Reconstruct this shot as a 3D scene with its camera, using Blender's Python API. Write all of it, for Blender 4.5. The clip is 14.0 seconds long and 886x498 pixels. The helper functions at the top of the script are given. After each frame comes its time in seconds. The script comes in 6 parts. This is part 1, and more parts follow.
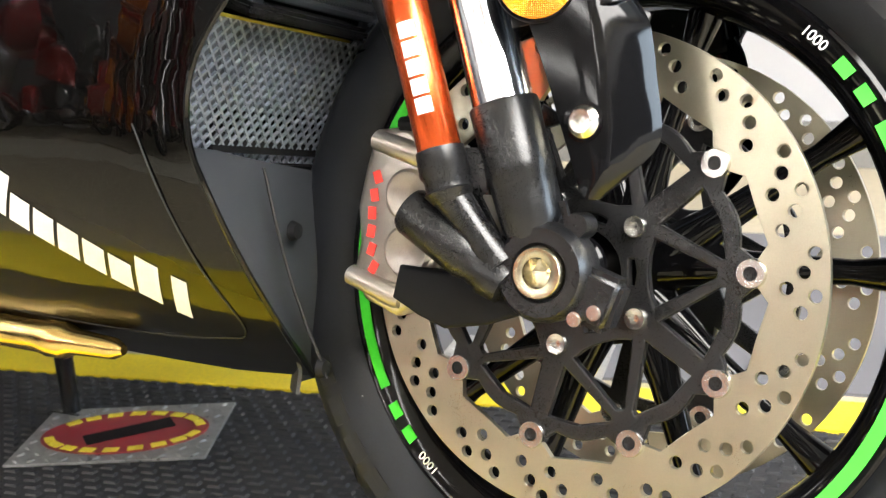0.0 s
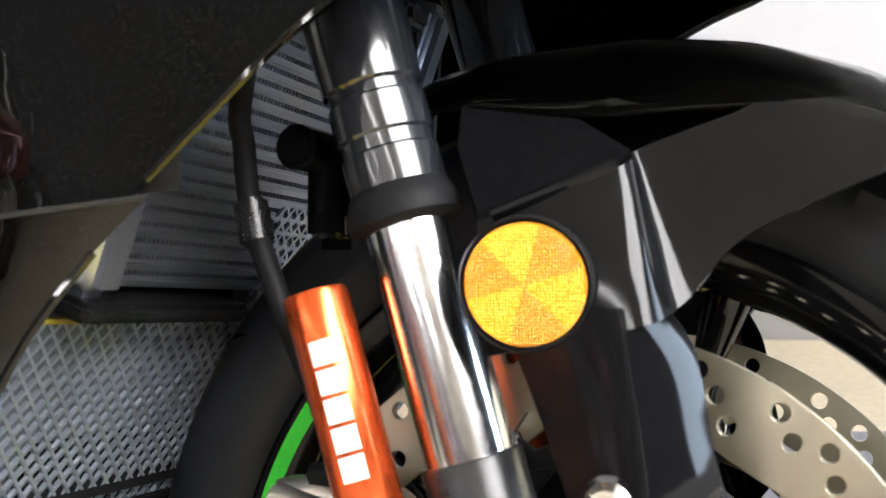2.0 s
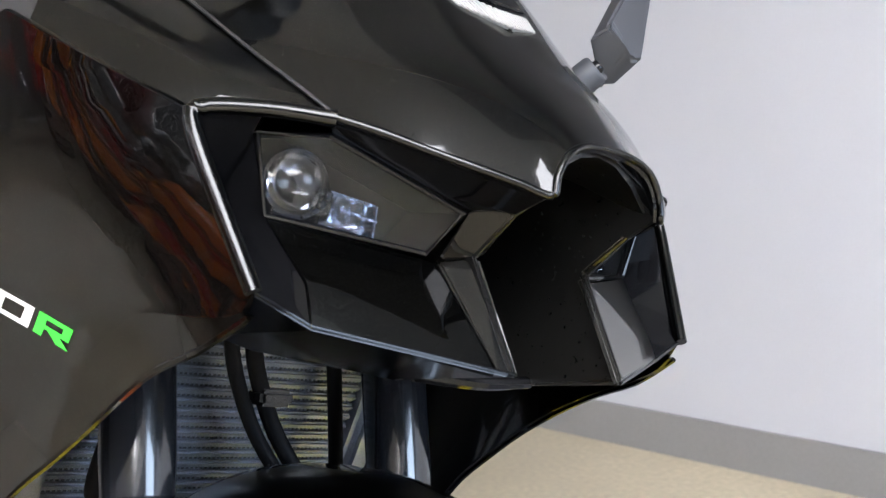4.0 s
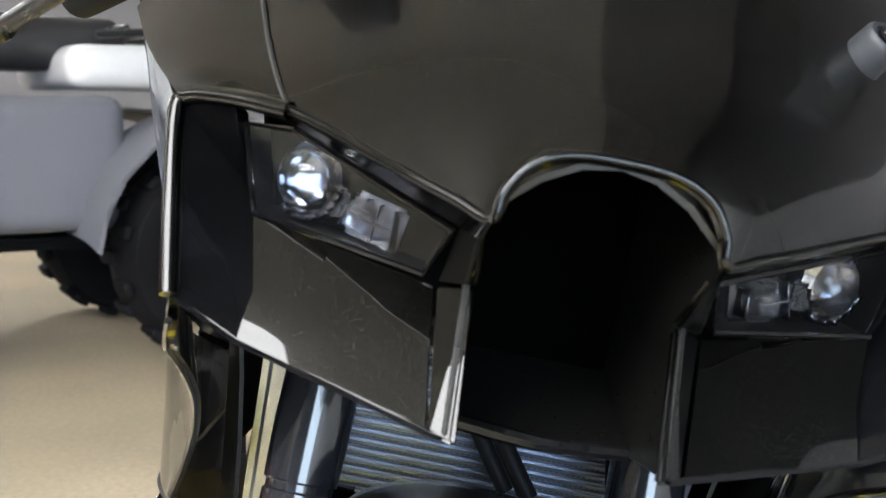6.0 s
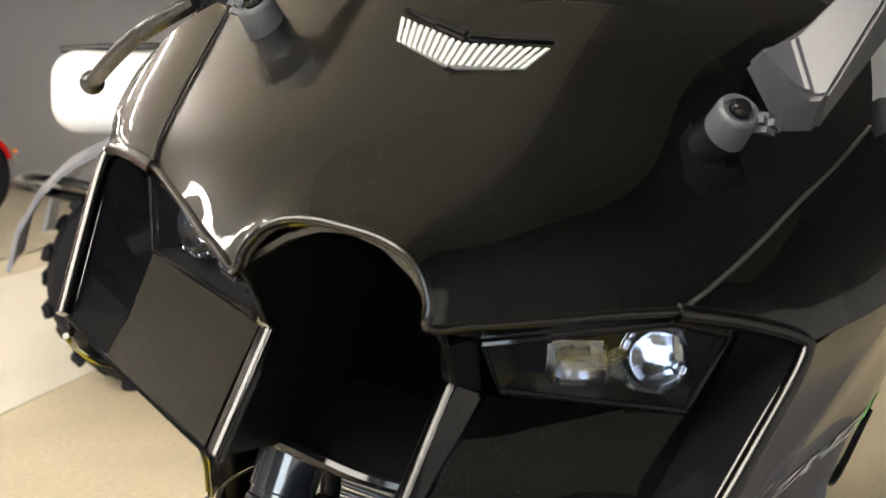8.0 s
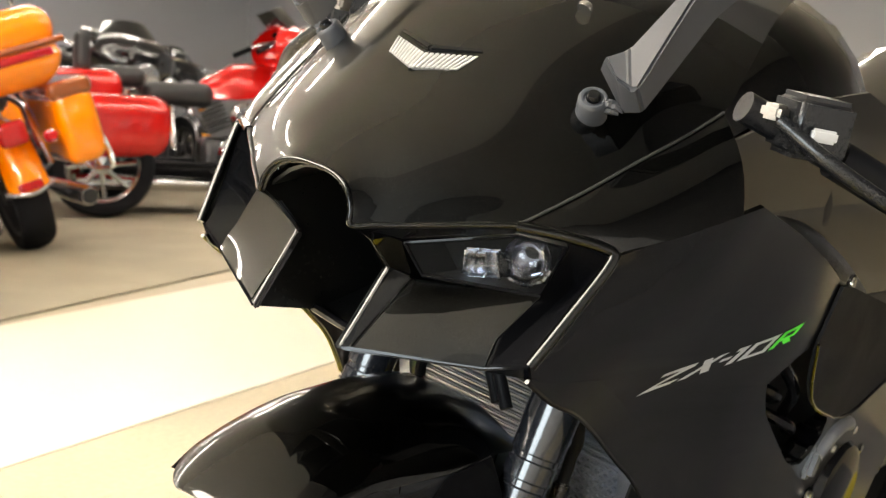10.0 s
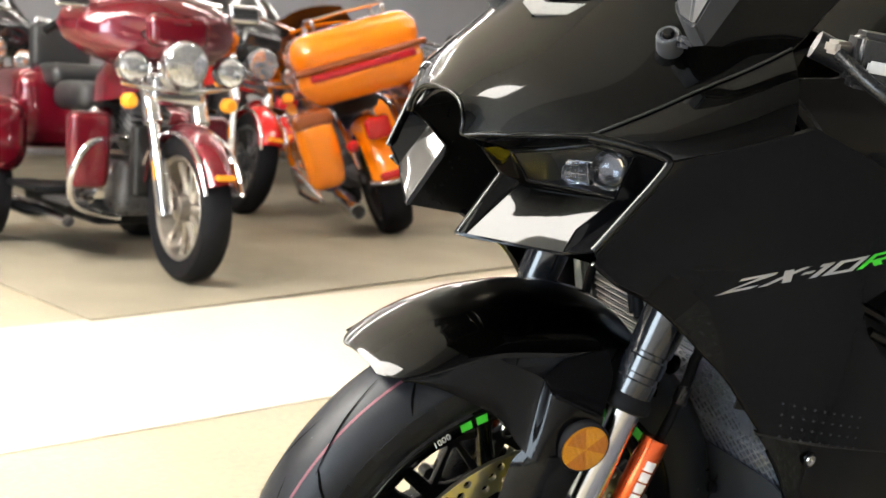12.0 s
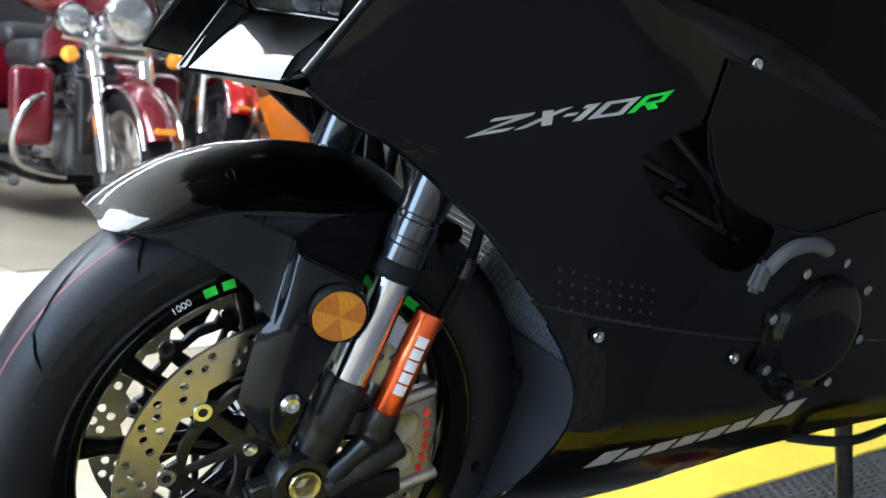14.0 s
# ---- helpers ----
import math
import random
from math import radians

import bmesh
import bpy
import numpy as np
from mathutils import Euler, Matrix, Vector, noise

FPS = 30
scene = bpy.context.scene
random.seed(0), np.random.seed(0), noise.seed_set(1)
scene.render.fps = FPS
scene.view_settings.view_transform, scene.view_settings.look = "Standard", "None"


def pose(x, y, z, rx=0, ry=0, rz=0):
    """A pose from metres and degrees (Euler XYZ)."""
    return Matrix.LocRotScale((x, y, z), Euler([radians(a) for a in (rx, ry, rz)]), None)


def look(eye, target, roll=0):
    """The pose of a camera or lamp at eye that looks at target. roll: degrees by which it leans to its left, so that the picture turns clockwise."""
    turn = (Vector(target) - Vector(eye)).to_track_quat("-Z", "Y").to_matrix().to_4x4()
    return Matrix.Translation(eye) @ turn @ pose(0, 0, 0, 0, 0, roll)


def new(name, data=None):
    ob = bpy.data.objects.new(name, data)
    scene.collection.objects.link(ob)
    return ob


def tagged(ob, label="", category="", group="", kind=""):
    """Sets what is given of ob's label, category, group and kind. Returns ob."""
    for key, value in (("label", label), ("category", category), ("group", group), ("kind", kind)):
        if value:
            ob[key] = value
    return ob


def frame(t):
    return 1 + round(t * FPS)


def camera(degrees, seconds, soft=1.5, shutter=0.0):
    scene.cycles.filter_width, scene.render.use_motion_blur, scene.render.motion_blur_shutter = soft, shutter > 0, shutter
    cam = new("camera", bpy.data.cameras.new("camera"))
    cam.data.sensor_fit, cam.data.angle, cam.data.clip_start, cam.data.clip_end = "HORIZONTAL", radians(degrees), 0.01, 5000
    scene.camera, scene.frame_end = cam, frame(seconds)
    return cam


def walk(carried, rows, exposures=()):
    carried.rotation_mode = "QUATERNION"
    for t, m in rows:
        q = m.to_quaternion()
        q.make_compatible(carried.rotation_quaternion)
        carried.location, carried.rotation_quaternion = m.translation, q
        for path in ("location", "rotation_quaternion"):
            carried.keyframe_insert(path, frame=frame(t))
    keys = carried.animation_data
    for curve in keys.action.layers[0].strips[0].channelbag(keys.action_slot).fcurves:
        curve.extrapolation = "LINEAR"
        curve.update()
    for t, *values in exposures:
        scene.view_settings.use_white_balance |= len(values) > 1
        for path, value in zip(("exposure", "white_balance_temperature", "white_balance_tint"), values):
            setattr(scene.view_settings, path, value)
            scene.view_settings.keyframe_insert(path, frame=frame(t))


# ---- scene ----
import functools

cam = camera(41.6, 14.0, soft=1.35)
cam.data.dof.use_dof, cam.data.dof.focus_distance, cam.data.dof.aperture_fstop = True, 0.80, 16.0
PATH = [
    (0, (0.2750, -0.7070, 0.5090), (-0.1872, 0.1474, 0.2716), -3.61),
    (0.5, (0.1966, -0.6534, 0.4955), (-0.2321, 0.2227, 0.2754), -3.69),
    (1, (0.1468, -0.6085, 0.4978), (-0.2306, 0.2972, 0.3051), -3.59),
    (1.5, (0.1025, -0.5437, 0.4988), (-0.2219, 0.3972, 0.4014), -3.09),
    (2, (0.1187, -0.4855, 0.5781), (-0.2212, 0.4448, 0.4401), -3.52),
    (2.5, (0.1844, -0.4601, 0.6527), (-0.1742, 0.4618, 0.5058), -3.37),
    (3, (0.2957, -0.4297, 0.7098), (-0.1476, 0.4589, 0.5925), -2.79),
    (3.5, (0.4272, -0.3863, 0.7635), (-0.1466, 0.4261, 0.6605), -1.79),
    (4, (0.5506, -0.3421, 0.7936), (-0.1699, 0.3453, 0.7024), -1.11),
    (4.2, (0.5969, -0.3183, 0.8015), (-0.1778, 0.3078, 0.7126), -0.71),
    (6.3, (0.6083, 0.1316, 0.8127), (-0.3825, 0.0728, 0.6906), 0.47),
    (6.5, (0.5892, 0.1553, 0.8199), (-0.3988, 0.0572, 0.7004), 0.77),
    (7, (0.5499, 0.2068, 0.8260), (-0.4286, 0.0378, 0.7079), 0.97),
    (7.5, (0.5699, 0.2832, 0.8274), (-0.3933, 0.0422, 0.7088), 1.10),
    (7.7, (0.5874, 0.3129, 0.8312), (-0.3668, 0.0361, 0.7182), 1.28),
    (9.8, (0.7502, 0.7063, 0.8336), (-0.0655, 0.1390, 0.7211), 2.33),
    (10, (0.7630, 0.7426, 0.8259), (-0.0254, 0.1381, 0.7117), 2.55),
    (10.5, (0.7930, 0.8350, 0.8141), (0.0908, 0.1317, 0.7027), 2.92),
    (11, (0.7789, 0.9127, 0.8086), (0.1651, 0.1318, 0.6925), 3.18),
    (11.5, (0.7727, 0.9970, 0.7943), (0.2048, 0.1827, 0.6746), 3.33),
    (12, (0.7534, 1.0541, 0.7701), (0.1970, 0.2320, 0.6489), 3.31),
    (12.5, (0.7109, 1.0860, 0.7267), (0.1615, 0.2595, 0.6036), 3.39),
    (13, (0.6464, 1.1074, 0.6880), (0.1042, 0.2764, 0.5636), 3.43),
    (13.5, (0.5733, 1.1157, 0.6631), (0.0311, 0.2847, 0.5383), 3.44),
    (14, (0.4984, 1.1183, 0.6445), (-0.0511, 0.2927, 0.5158), 3.52),
]
EXPOSURES = [(0.0, 0.04, 6550, 10), (1.2, 0.0, 6550, 11), (2.0, -0.10, 6350, 12), (4.2, -0.20, 5950, 14), (6.3, -0.22, 6300, 10), (7.7, -0.15, 7000, 10), (9.8, 0.04, 7400, 10), (11.5, -0.08, 7100, 10), (14.0, -0.42, 5450, 8)]
walk(cam, [(t, look(eye, target, roll)) for t, eye, target, roll in PATH], EXPOSURES)

# ---- light ----
world = bpy.data.worlds.new("world")
scene.world = world
world.use_nodes = True
sky_back = world.node_tree.nodes["Background"]
sky_back.inputs[0].default_value = (0.55, 0.62, 0.75, 1)
sky_back.inputs[1].default_value = 0.15


def area_lamp(name, eye, target, sx, sy, watts, col):
    d = bpy.data.lights.new(name, "AREA")
    d.shape, d.size, d.size_y, d.energy, d.color = "RECTANGLE", sx, sy, watts, col
    ob = new(name, d)
    ob.matrix_basis = look(eye, target)
    return ob


# daylight through the shop window ahead of the motorcycle, and the strip lights
area_lamp("window_daylight", (4.85, 0.75, 1.55), (0, 0.55, 0.9), 2.1, 1.9, 230, (0.70, 0.85, 1.0))

LEAN = Matrix.Rotation(radians(-11.44), 4, "X")
FORK = Matrix.Translation((0, -0.0096, 0.30)) @ Matrix.Rotation(radians(-2.87), 4, "Z")


# ---- materials ----
def mat(name, col, rough=0.5, metal=0.0, coat=0.0, grain=0.0, scale=300.0, bump=0.0, stain=0.0, stain_scale=6.0, flake=0.0, spec=0.5, transmission=0.0, alpha=1.0, emit=0.0, emit_col=None, coat_ior=1.5):
    """Principled surface with fine grain, broad stains, bump and metal flakes."""
    m = bpy.data.materials.new(name)
    m.use_nodes = True
    nt = m.node_tree
    b = nt.nodes["Principled BSDF"]
    b.inputs["Base Color"].default_value = (*col, 1)
    b.inputs["Roughness"].default_value = rough
    b.inputs["Metallic"].default_value = metal
    b.inputs["Coat Weight"].default_value = coat
    b.inputs["Coat Roughness"].default_value = 0.02
    b.inputs["Coat IOR"].default_value = coat_ior
    b.inputs["Specular IOR Level"].default_value = spec
    b.inputs["Transmission Weight"].default_value = transmission
    b.inputs["Alpha"].default_value = alpha
    if emit:
        b.inputs["Emission Strength"].default_value = emit
        b.inputs["Emission Color"].default_value = (*(emit_col or col), 1)
    co = nt.nodes.new("ShaderNodeTexCoord")

    def noise_node(sc, detail=4.0):
        n = nt.nodes.new("ShaderNodeTexNoise")
        n.inputs["Scale"].default_value = sc
        n.inputs["Detail"].default_value = detail
        nt.links.new(co.outputs["Object"], n.inputs["Vector"])
        return n

    out = None
    if grain or stain:
        mix_in = None
        for amount, sc in ((grain, scale), (stain, stain_scale)):
            if not amount:
                continue
            n = noise_node(sc)
            r = nt.nodes.new("ShaderNodeMapRange")
            r.inputs["From Min"].default_value, r.inputs["From Max"].default_value = 0.3, 0.7
            r.inputs["To Min"].default_value, r.inputs["To Max"].default_value = 1 - amount, 1 + amount
            nt.links.new(n.outputs["Fac"], r.inputs["Value"])
            if mix_in is None:
                mix_in = r.outputs["Result"]
            else:
                k = nt.nodes.new("ShaderNodeMath")
                k.operation = "MULTIPLY"
                nt.links.new(mix_in, k.inputs[0])
                nt.links.new(r.outputs["Result"], k.inputs[1])
                mix_in = k.outputs[0]
        v = nt.nodes.new("ShaderNodeVectorMath")
        v.operation = "SCALE"
        v.inputs[0].default_value = col
        nt.links.new(mix_in, v.inputs["Scale"])
        nt.links.new(v.outputs[0], b.inputs["Base Color"])
        rr = nt.nodes.new("ShaderNodeMath")
        rr.operation = "MULTIPLY"
        rr.inputs[0].default_value = rough
        nt.links.new(mix_in, rr.inputs[1])
        nt.links.new(rr.outputs[0], b.inputs["Roughness"])
    if flake:
        vo = nt.nodes.new("ShaderNodeTexVoronoi")
        vo.inputs["Scale"].default_value = 3600
        nt.links.new(co.outputs["Object"], vo.inputs["Vector"])
        r = nt.nodes.new("ShaderNodeMapRange")
        r.inputs["From Min"].default_value, r.inputs["From Max"].default_value = 0.6, 1.0
        r.inputs["From Min"].default_value = 0.8
        nt.links.new(vo.outputs["Color"], r.inputs["Value"])
        mx = nt.nodes.new("ShaderNodeMix")
        mx.data_type = "RGBA"
        mx.inputs["A"].default_value = (*col, 1)
        mx.inputs["B"].default_value = (col[0] + flake, col[1] + flake * 0.95, col[2] + flake * 0.85, 1)
        nt.links.new(r.outputs["Result"], mx.inputs["Factor"])
        nt.links.new(mx.outputs["Result"], b.inputs["Base Color"])
    if bump:
        n = noise_node(scale, 6.0)
        bp = nt.nodes.new("ShaderNodeBump")
        bp.inputs["Strength"].default_value = bump
        bp.inputs["Distance"].default_value = 0.001
        nt.links.new(n.outputs["Fac"], bp.inputs["Height"])
        nt.links.new(bp.outputs["Normal"], b.inputs["Normal"])
    return m


PAINT = mat("black_flake_paint", (0.0032, 0.0032, 0.0030), 0.36, 1.0, 1.0, flake=0.042, spec=0.02, coat_ior=1.37)
GLOSS = mat("black_gloss_plastic", (0.0035, 0.0035, 0.004), 0.08, 0.0, 0.0, 0.06, 500, 0.0, 0.1, 12, spec=0.22)
SATIN = mat("satin_black_metal", (0.010, 0.010, 0.011), 0.29, 0.1, 0.0, 0.12, 1200, 0.05, 0.1, 14, spec=0.45)
ANODB = mat("black_anodised_tube", (0.012, 0.013, 0.016), 0.16, 0.0, 0.5, 0.05, 400, spec=0.5)
MATTE = mat("matte_black_plastic", (0.008, 0.008, 0.009), 0.55, 0.0, 0.0, 0.15, 1500, 0.1, 0.15, 10, spec=0.10)
GREYP = mat("grey_black_plastic", (0.026, 0.0285, 0.034), 0.55, 0.0, 0.0, 0.1, 1800, 0.1, 0.15, 8)
RUBBER = mat("tyre_rubber", (0.011, 0.0122, 0.0155), 0.46, 0.0, 0.0, 0.2, 700, 0.1, 0.25, 14, spec=0.25)
GROOVE = mat("groove_shade", (0.002, 0.002, 0.002), 0.9, grain=0.1, spec=0.02)
CHROME = mat("polished_chrome", (0.66, 0.66, 0.68), 0.15, 1.0, 0, 0.04, 300)
STEEL = mat("brushed_disc_steel", (0.51, 0.48, 0.37), 0.30, 1.0, 0, 0.05, 1500, 0.03, 0.06, 24)
ALU = mat("bolt_aluminium", (0.70, 0.69, 0.66), 0.22, 1.0, 0, 0.1, 900)
TITAN = mat("caliper_grey_metal", (0.42, 0.39, 0.35), 0.33, 0.9, 0, 0.12, 1500, 0.08, 0.12, 40)
ORANGE = mat("anodised_orange", (0.66, 0.10, 0.022), 0.24, 0.85, 0.3, 0.05, 800)
AMBER = mat("amber_reflector", (0.86, 0.34, 0.002), 0.12, 0.3, 1.0, 0.2, 900, 0.12)
AMBER_D = mat("amber_reflector_deep", (0.66, 0.21, 0.0), 0.15, 0.3, 1.0, 0.2, 900, 0.12)
WHITE_P = mat("white_print", (0.80, 0.80, 0.80), 0.5, grain=0.03)
SILVER_P = mat("silver_print", (0.60, 0.60, 0.60), 0.35, 0.5, grain=0.03)
GREEN_P = mat("green_print", (0.06, 0.72, 0.05), 0.4, grain=0.04)
RED_P = mat("red_print", (0.70, 0.04, 0.03), 0.4, grain=0.05)
YELLOW_P = mat("yellow_print", (0.85, 0.68, 0.05), 0.5, grain=0.08)
PINK_P = mat("tyre_line_pink", (0.13, 0.035, 0.05), 0.6, grain=0.15)
YLINE_P = mat("tyre_line_yellow", (0.28, 0.22, 0.02), 0.6, grain=0.15)
RADI = mat("radiator_aluminium", (0.36, 0.39, 0.46), 0.38, 0.9, 0, 0.15, 900, 0.08)
MESHM = mat("cooler_mesh_aluminium", (0.40, 0.44, 0.52), 0.42, 0.8, 0, 0.15, 700, 0.08)
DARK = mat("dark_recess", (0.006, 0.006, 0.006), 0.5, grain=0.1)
COOLER = mat("cooler_core_grey", (0.16, 0.175, 0.205), 0.5, 0.5, 0, 0.2, 500, 0.1)
BRASS = mat("axle_brass_grey", (0.62, 0.56, 0.40), 0.25, 1.0, 0, 0.1, 700)
GLASS = mat("clear_lens", (0.95, 0.97, 1.0), 0.02, transmission=1.0, grain=0.01)
COVER = mat("smoked_lens_cover", (0.01, 0.01, 0.011), 0.02, grain=0.01, alpha=0.32)
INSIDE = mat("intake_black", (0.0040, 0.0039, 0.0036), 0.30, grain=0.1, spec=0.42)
# sheenless near-black: the intake's deep shade put into a colour
VOID = mat("throat_shade_black", (0.001, 0.001, 0.001), 0.9, grain=0.1, spec=0.0)
LAMP_R = mat("lamp_reflector", (0.27, 0.29, 0.34), 0.12, 1.0, 0, 0.1, 400, 0.15)
MARKER = mat("marker_lamp_white", (0.36, 0.355, 0.34), 0.3, 0.0, 0.2, 0.05, 300)
MARKB = mat("marker_lamp_grey", (0.13, 0.13, 0.125), 0.35, 0.0, 0.2, 0.05, 300)
GREYM = mat("grey_mirror_arm", (0.11, 0.112, 0.118), 0.42, 0.0, 0.0, 0.1, 1500, 0.06, spec=0.4)
GREYS = mat("dark_grey_mirror_stay", (0.030, 0.031, 0.035), 0.42, 0.0, 0.0, 0.1, 1500, 0.06, spec=0.35)
SCREEN = mat("dark_tinted_screen", (0.010, 0.010, 0.011), 0.08, 0.0, 0.5, 0.05, 200)
GOLDM = mat("gold_exhaust_metal", (0.86, 0.62, 0.22), 0.2, 1.0, 0, 0.12, 60)


SIDEWALL = mat("sidewall_lettering_grey", (0.016, 0.0165, 0.018), 0.6, grain=0.2, spec=0.2)
# pale dust specks on the tyre
nodes = RUBBER.node_tree.nodes
dust, where, few, over = nodes.new("ShaderNodeTexVoronoi"), nodes.new("ShaderNodeTexCoord"), nodes.new("ShaderNodeMapRange"), nodes.new("ShaderNodeMix")
dust.inputs["Scale"].default_value = 150
few.inputs["From Min"].default_value, few.inputs["From Max"].default_value, few.inputs["To Min"].default_value, few.inputs["To Max"].default_value = 0.07, 0.12, 1.0, 0.0
some, both = nodes.new("ShaderNodeMath"), nodes.new("ShaderNodeMath")
some.operation, some.inputs[1].default_value, both.operation = "GREATER_THAN", 0.86, "MULTIPLY"
over.data_type = "RGBA"
over.inputs["B"].default_value = (0.30, 0.30, 0.30, 1)
links = RUBBER.node_tree.links
links.new(where.outputs["Object"], dust.inputs["Vector"])
links.new(dust.outputs["Distance"], few.inputs["Value"])
links.new(dust.outputs["Color"], some.inputs[0])
links.new(few.outputs["Result"], both.inputs[0])
links.new(some.outputs[0], both.inputs[1])
links.new(both.outputs[0], over.inputs["Factor"])
links.new(nodes["Principled BSDF"].inputs["Base Color"].links[0].from_socket, over.inputs["A"])
links.new(over.outputs["Result"], nodes["Principled BSDF"].inputs["Base Color"])
# small prisms moulded into the reflector
for amber in (AMBER, AMBER_D):
    nodes = amber.node_tree.nodes
    cells = nodes.new("ShaderNodeTexVoronoi")
    cells.inputs["Scale"].default_value = 800
    cells.inputs["Randomness"].default_value = 0.25
    where = nodes.new("ShaderNodeTexCoord")
    relief = nodes.new("ShaderNodeBump")
    relief.inputs["Strength"].default_value = 1.0
    relief.inputs["Distance"].default_value = 0.0012
    amber.node_tree.links.new(where.outputs["Object"], cells.inputs["Vector"])
    amber.node_tree.links.new(cells.outputs["Distance"], relief.inputs["Height"])
    amber.node_tree.links.new(relief.outputs["Normal"], nodes["Principled BSDF"].inputs["Normal"])


# ---- building helpers ----
def part(name, bm, material, parent=None, label="", flat=False, angle=38):
    me = bpy.data.meshes.new(name)
    if bm.faces:
        bmesh.ops.recalc_face_normals(bm, faces=bm.faces)
    bm.to_mesh(me)
    bm.free()
    return mesh_part(name, me, material, parent, label, flat, angle)


def mesh_part(name, me, material, parent=None, label="", flat=False, angle=38):
    me.materials.clear()
    me.materials.append(material)
    for p in me.polygons:
        p.use_smooth = not flat
    if not flat:
        me.set_sharp_from_angle(angle=radians(angle))
    ob = new(name, me)
    ob.parent = parent
    if label:
        ob["label"] = label
    return ob


def thing(name, m, label, category, group="", kind=""):
    ob = new(name)
    ob.matrix_basis = m
    return tagged(ob, label, category, group, kind)


def lathe(profile, n=64, m=Matrix(), closed=True):
    """Turns (radius, y) pairs about the y axis."""
    bm = bmesh.new()
    rings = [[bm.verts.new(m @ Vector((r * math.cos(2 * math.pi * i / n), y, r * math.sin(2 * math.pi * i / n)))) for i in range(n)] for r, y in profile]
    k = len(rings)
    for a in range(k if closed else k - 1):
        for i in range(n):
            bm.faces.new((rings[a][i], rings[a][(i + 1) % n], rings[(a + 1) % k][(i + 1) % n], rings[(a + 1) % k][i]))
    return bm


def rod(a, b, r0, r1=None, n=24, m=Matrix(), bev=0.0):
    a, b = Vector(a), Vector(b)
    bm = bmesh.new()
    mm = m @ Matrix.Translation((a + b) / 2) @ (b - a).to_track_quat("Z", "Y").to_matrix().to_4x4()
    bmesh.ops.create_cone(bm, cap_ends=True, segments=n, radius1=r0, radius2=r0 if r1 is None else r1, depth=(b - a).length, matrix=mm)
    if bev:
        caps = [e for e in bm.edges if len([f for f in e.link_faces if len(f.verts) > 4]) == 1]
        bmesh.ops.bevel(bm, geom=caps, offset=bev, segments=2, affect="EDGES")
    return bm


def turned(a, b, profile, n=32, m=Matrix()):
    """A turned body along a to b; profile: (share of the length, radius)."""
    a, b = Vector(a), Vector(b)
    d = b - a
    q = d.to_track_quat("Z", "Y").to_matrix().to_4x4()
    bm = bmesh.new()
    rings = []
    for f, r in profile:
        mm = m @ Matrix.Translation(a + d * f) @ q
        rings.append([bm.verts.new(mm @ Vector((r * math.cos(2 * math.pi * i / n), r * math.sin(2 * math.pi * i / n), 0))) for i in range(n)])
    for p, q2 in zip(rings, rings[1:]):
        for i in range(n):
            bm.faces.new((p[i], p[(i + 1) % n], q2[(i + 1) % n], q2[i]))
    bm.faces.new(rings[0])
    bm.faces.new(rings[-1])
    return bm


def block(c, size, bev=0.002, m=Matrix(), rot=None, seg=2):
    bm = bmesh.new()
    mm = m @ Matrix.Translation(c) @ (rot or Matrix()) @ Matrix.Diagonal((*size, 1))
    bmesh.ops.create_cube(bm, size=1, matrix=mm)
    if bev:
        bmesh.ops.bevel(bm, geom=bm.edges[:], offset=bev, segments=seg, affect="EDGES")
    return bm


def tube(points, r, n=10, m=Matrix(), steps=6):
    """A round hose or pipe along a smooth line through the points."""
    p = [Vector(q) for q in points]
    line = []
    for i in range(len(p) - 1):
        a, b, c, d = p[max(i - 1, 0)], p[i], p[i + 1], p[min(i + 2, len(p) - 1)]
        for k in range(steps):
            t = k / steps
            line.append(0.5 * (2 * b + (c - a) * t + (2 * a - 5 * b + 4 * c - d) * t * t + (3 * b - a - 3 * c + d) * t**3))
    line.append(p[-1])
    bm = bmesh.new()
    rings = []
    side = Vector((0.31, 0.87, 0.4))
    for i, q in enumerate(line):
        d = (line[min(i + 1, len(line) - 1)] - line[max(i - 1, 0)]).normalized()
        u = d.cross(side).normalized()
        v = d.cross(u)
        rings.append([bm.verts.new(m @ (q + r * (math.cos(2 * math.pi * k / n) * u + math.sin(2 * math.pi * k / n) * v))) for k in range(n)])
    for a, b in zip(rings, rings[1:]):
        for k in range(n):
            bm.faces.new((a[k], a[(k + 1) % n], b[(k + 1) % n], b[k]))
    bm.faces.new(rings[0])
    bm.faces.new(rings[-1])
    return bm


def cut_plate(outlines, thick, m, bevel=0.0):
    """A flat plate in local x, y with holes: the first outline is the rim, the others are holes. Returns a mesh."""
    cu = bpy.data.curves.new("plate", "CURVE")
    cu.dimensions, cu.fill_mode, cu.extrude, cu.bevel_depth, cu.bevel_resolution = "2D", "BOTH", thick / 2 - bevel, bevel, 1
    for pts in outlines:
        sp = cu.splines.new("POLY")
        sp.points.add(len(pts) - 1)
        for q, (x, y) in zip(sp.points, pts):
            q.co = (x, y, 0, 1)
        sp.use_cyclic_u = True
    ob = bpy.data.objects.new("plate", cu)
    scene.collection.objects.link(ob)
    me = bpy.data.meshes.new_from_object(ob.evaluated_get(bpy.context.evaluated_depsgraph_get()))
    bpy.data.objects.remove(ob)
    bpy.data.curves.remove(cu)
    me.transform(m)
    bm = bmesh.new()
    bm.from_mesh(me)
    bmesh.ops.remove_doubles(bm, verts=bm.verts, dist=1e-6)
    bm.to_mesh(me)
    bm.free()
    return me


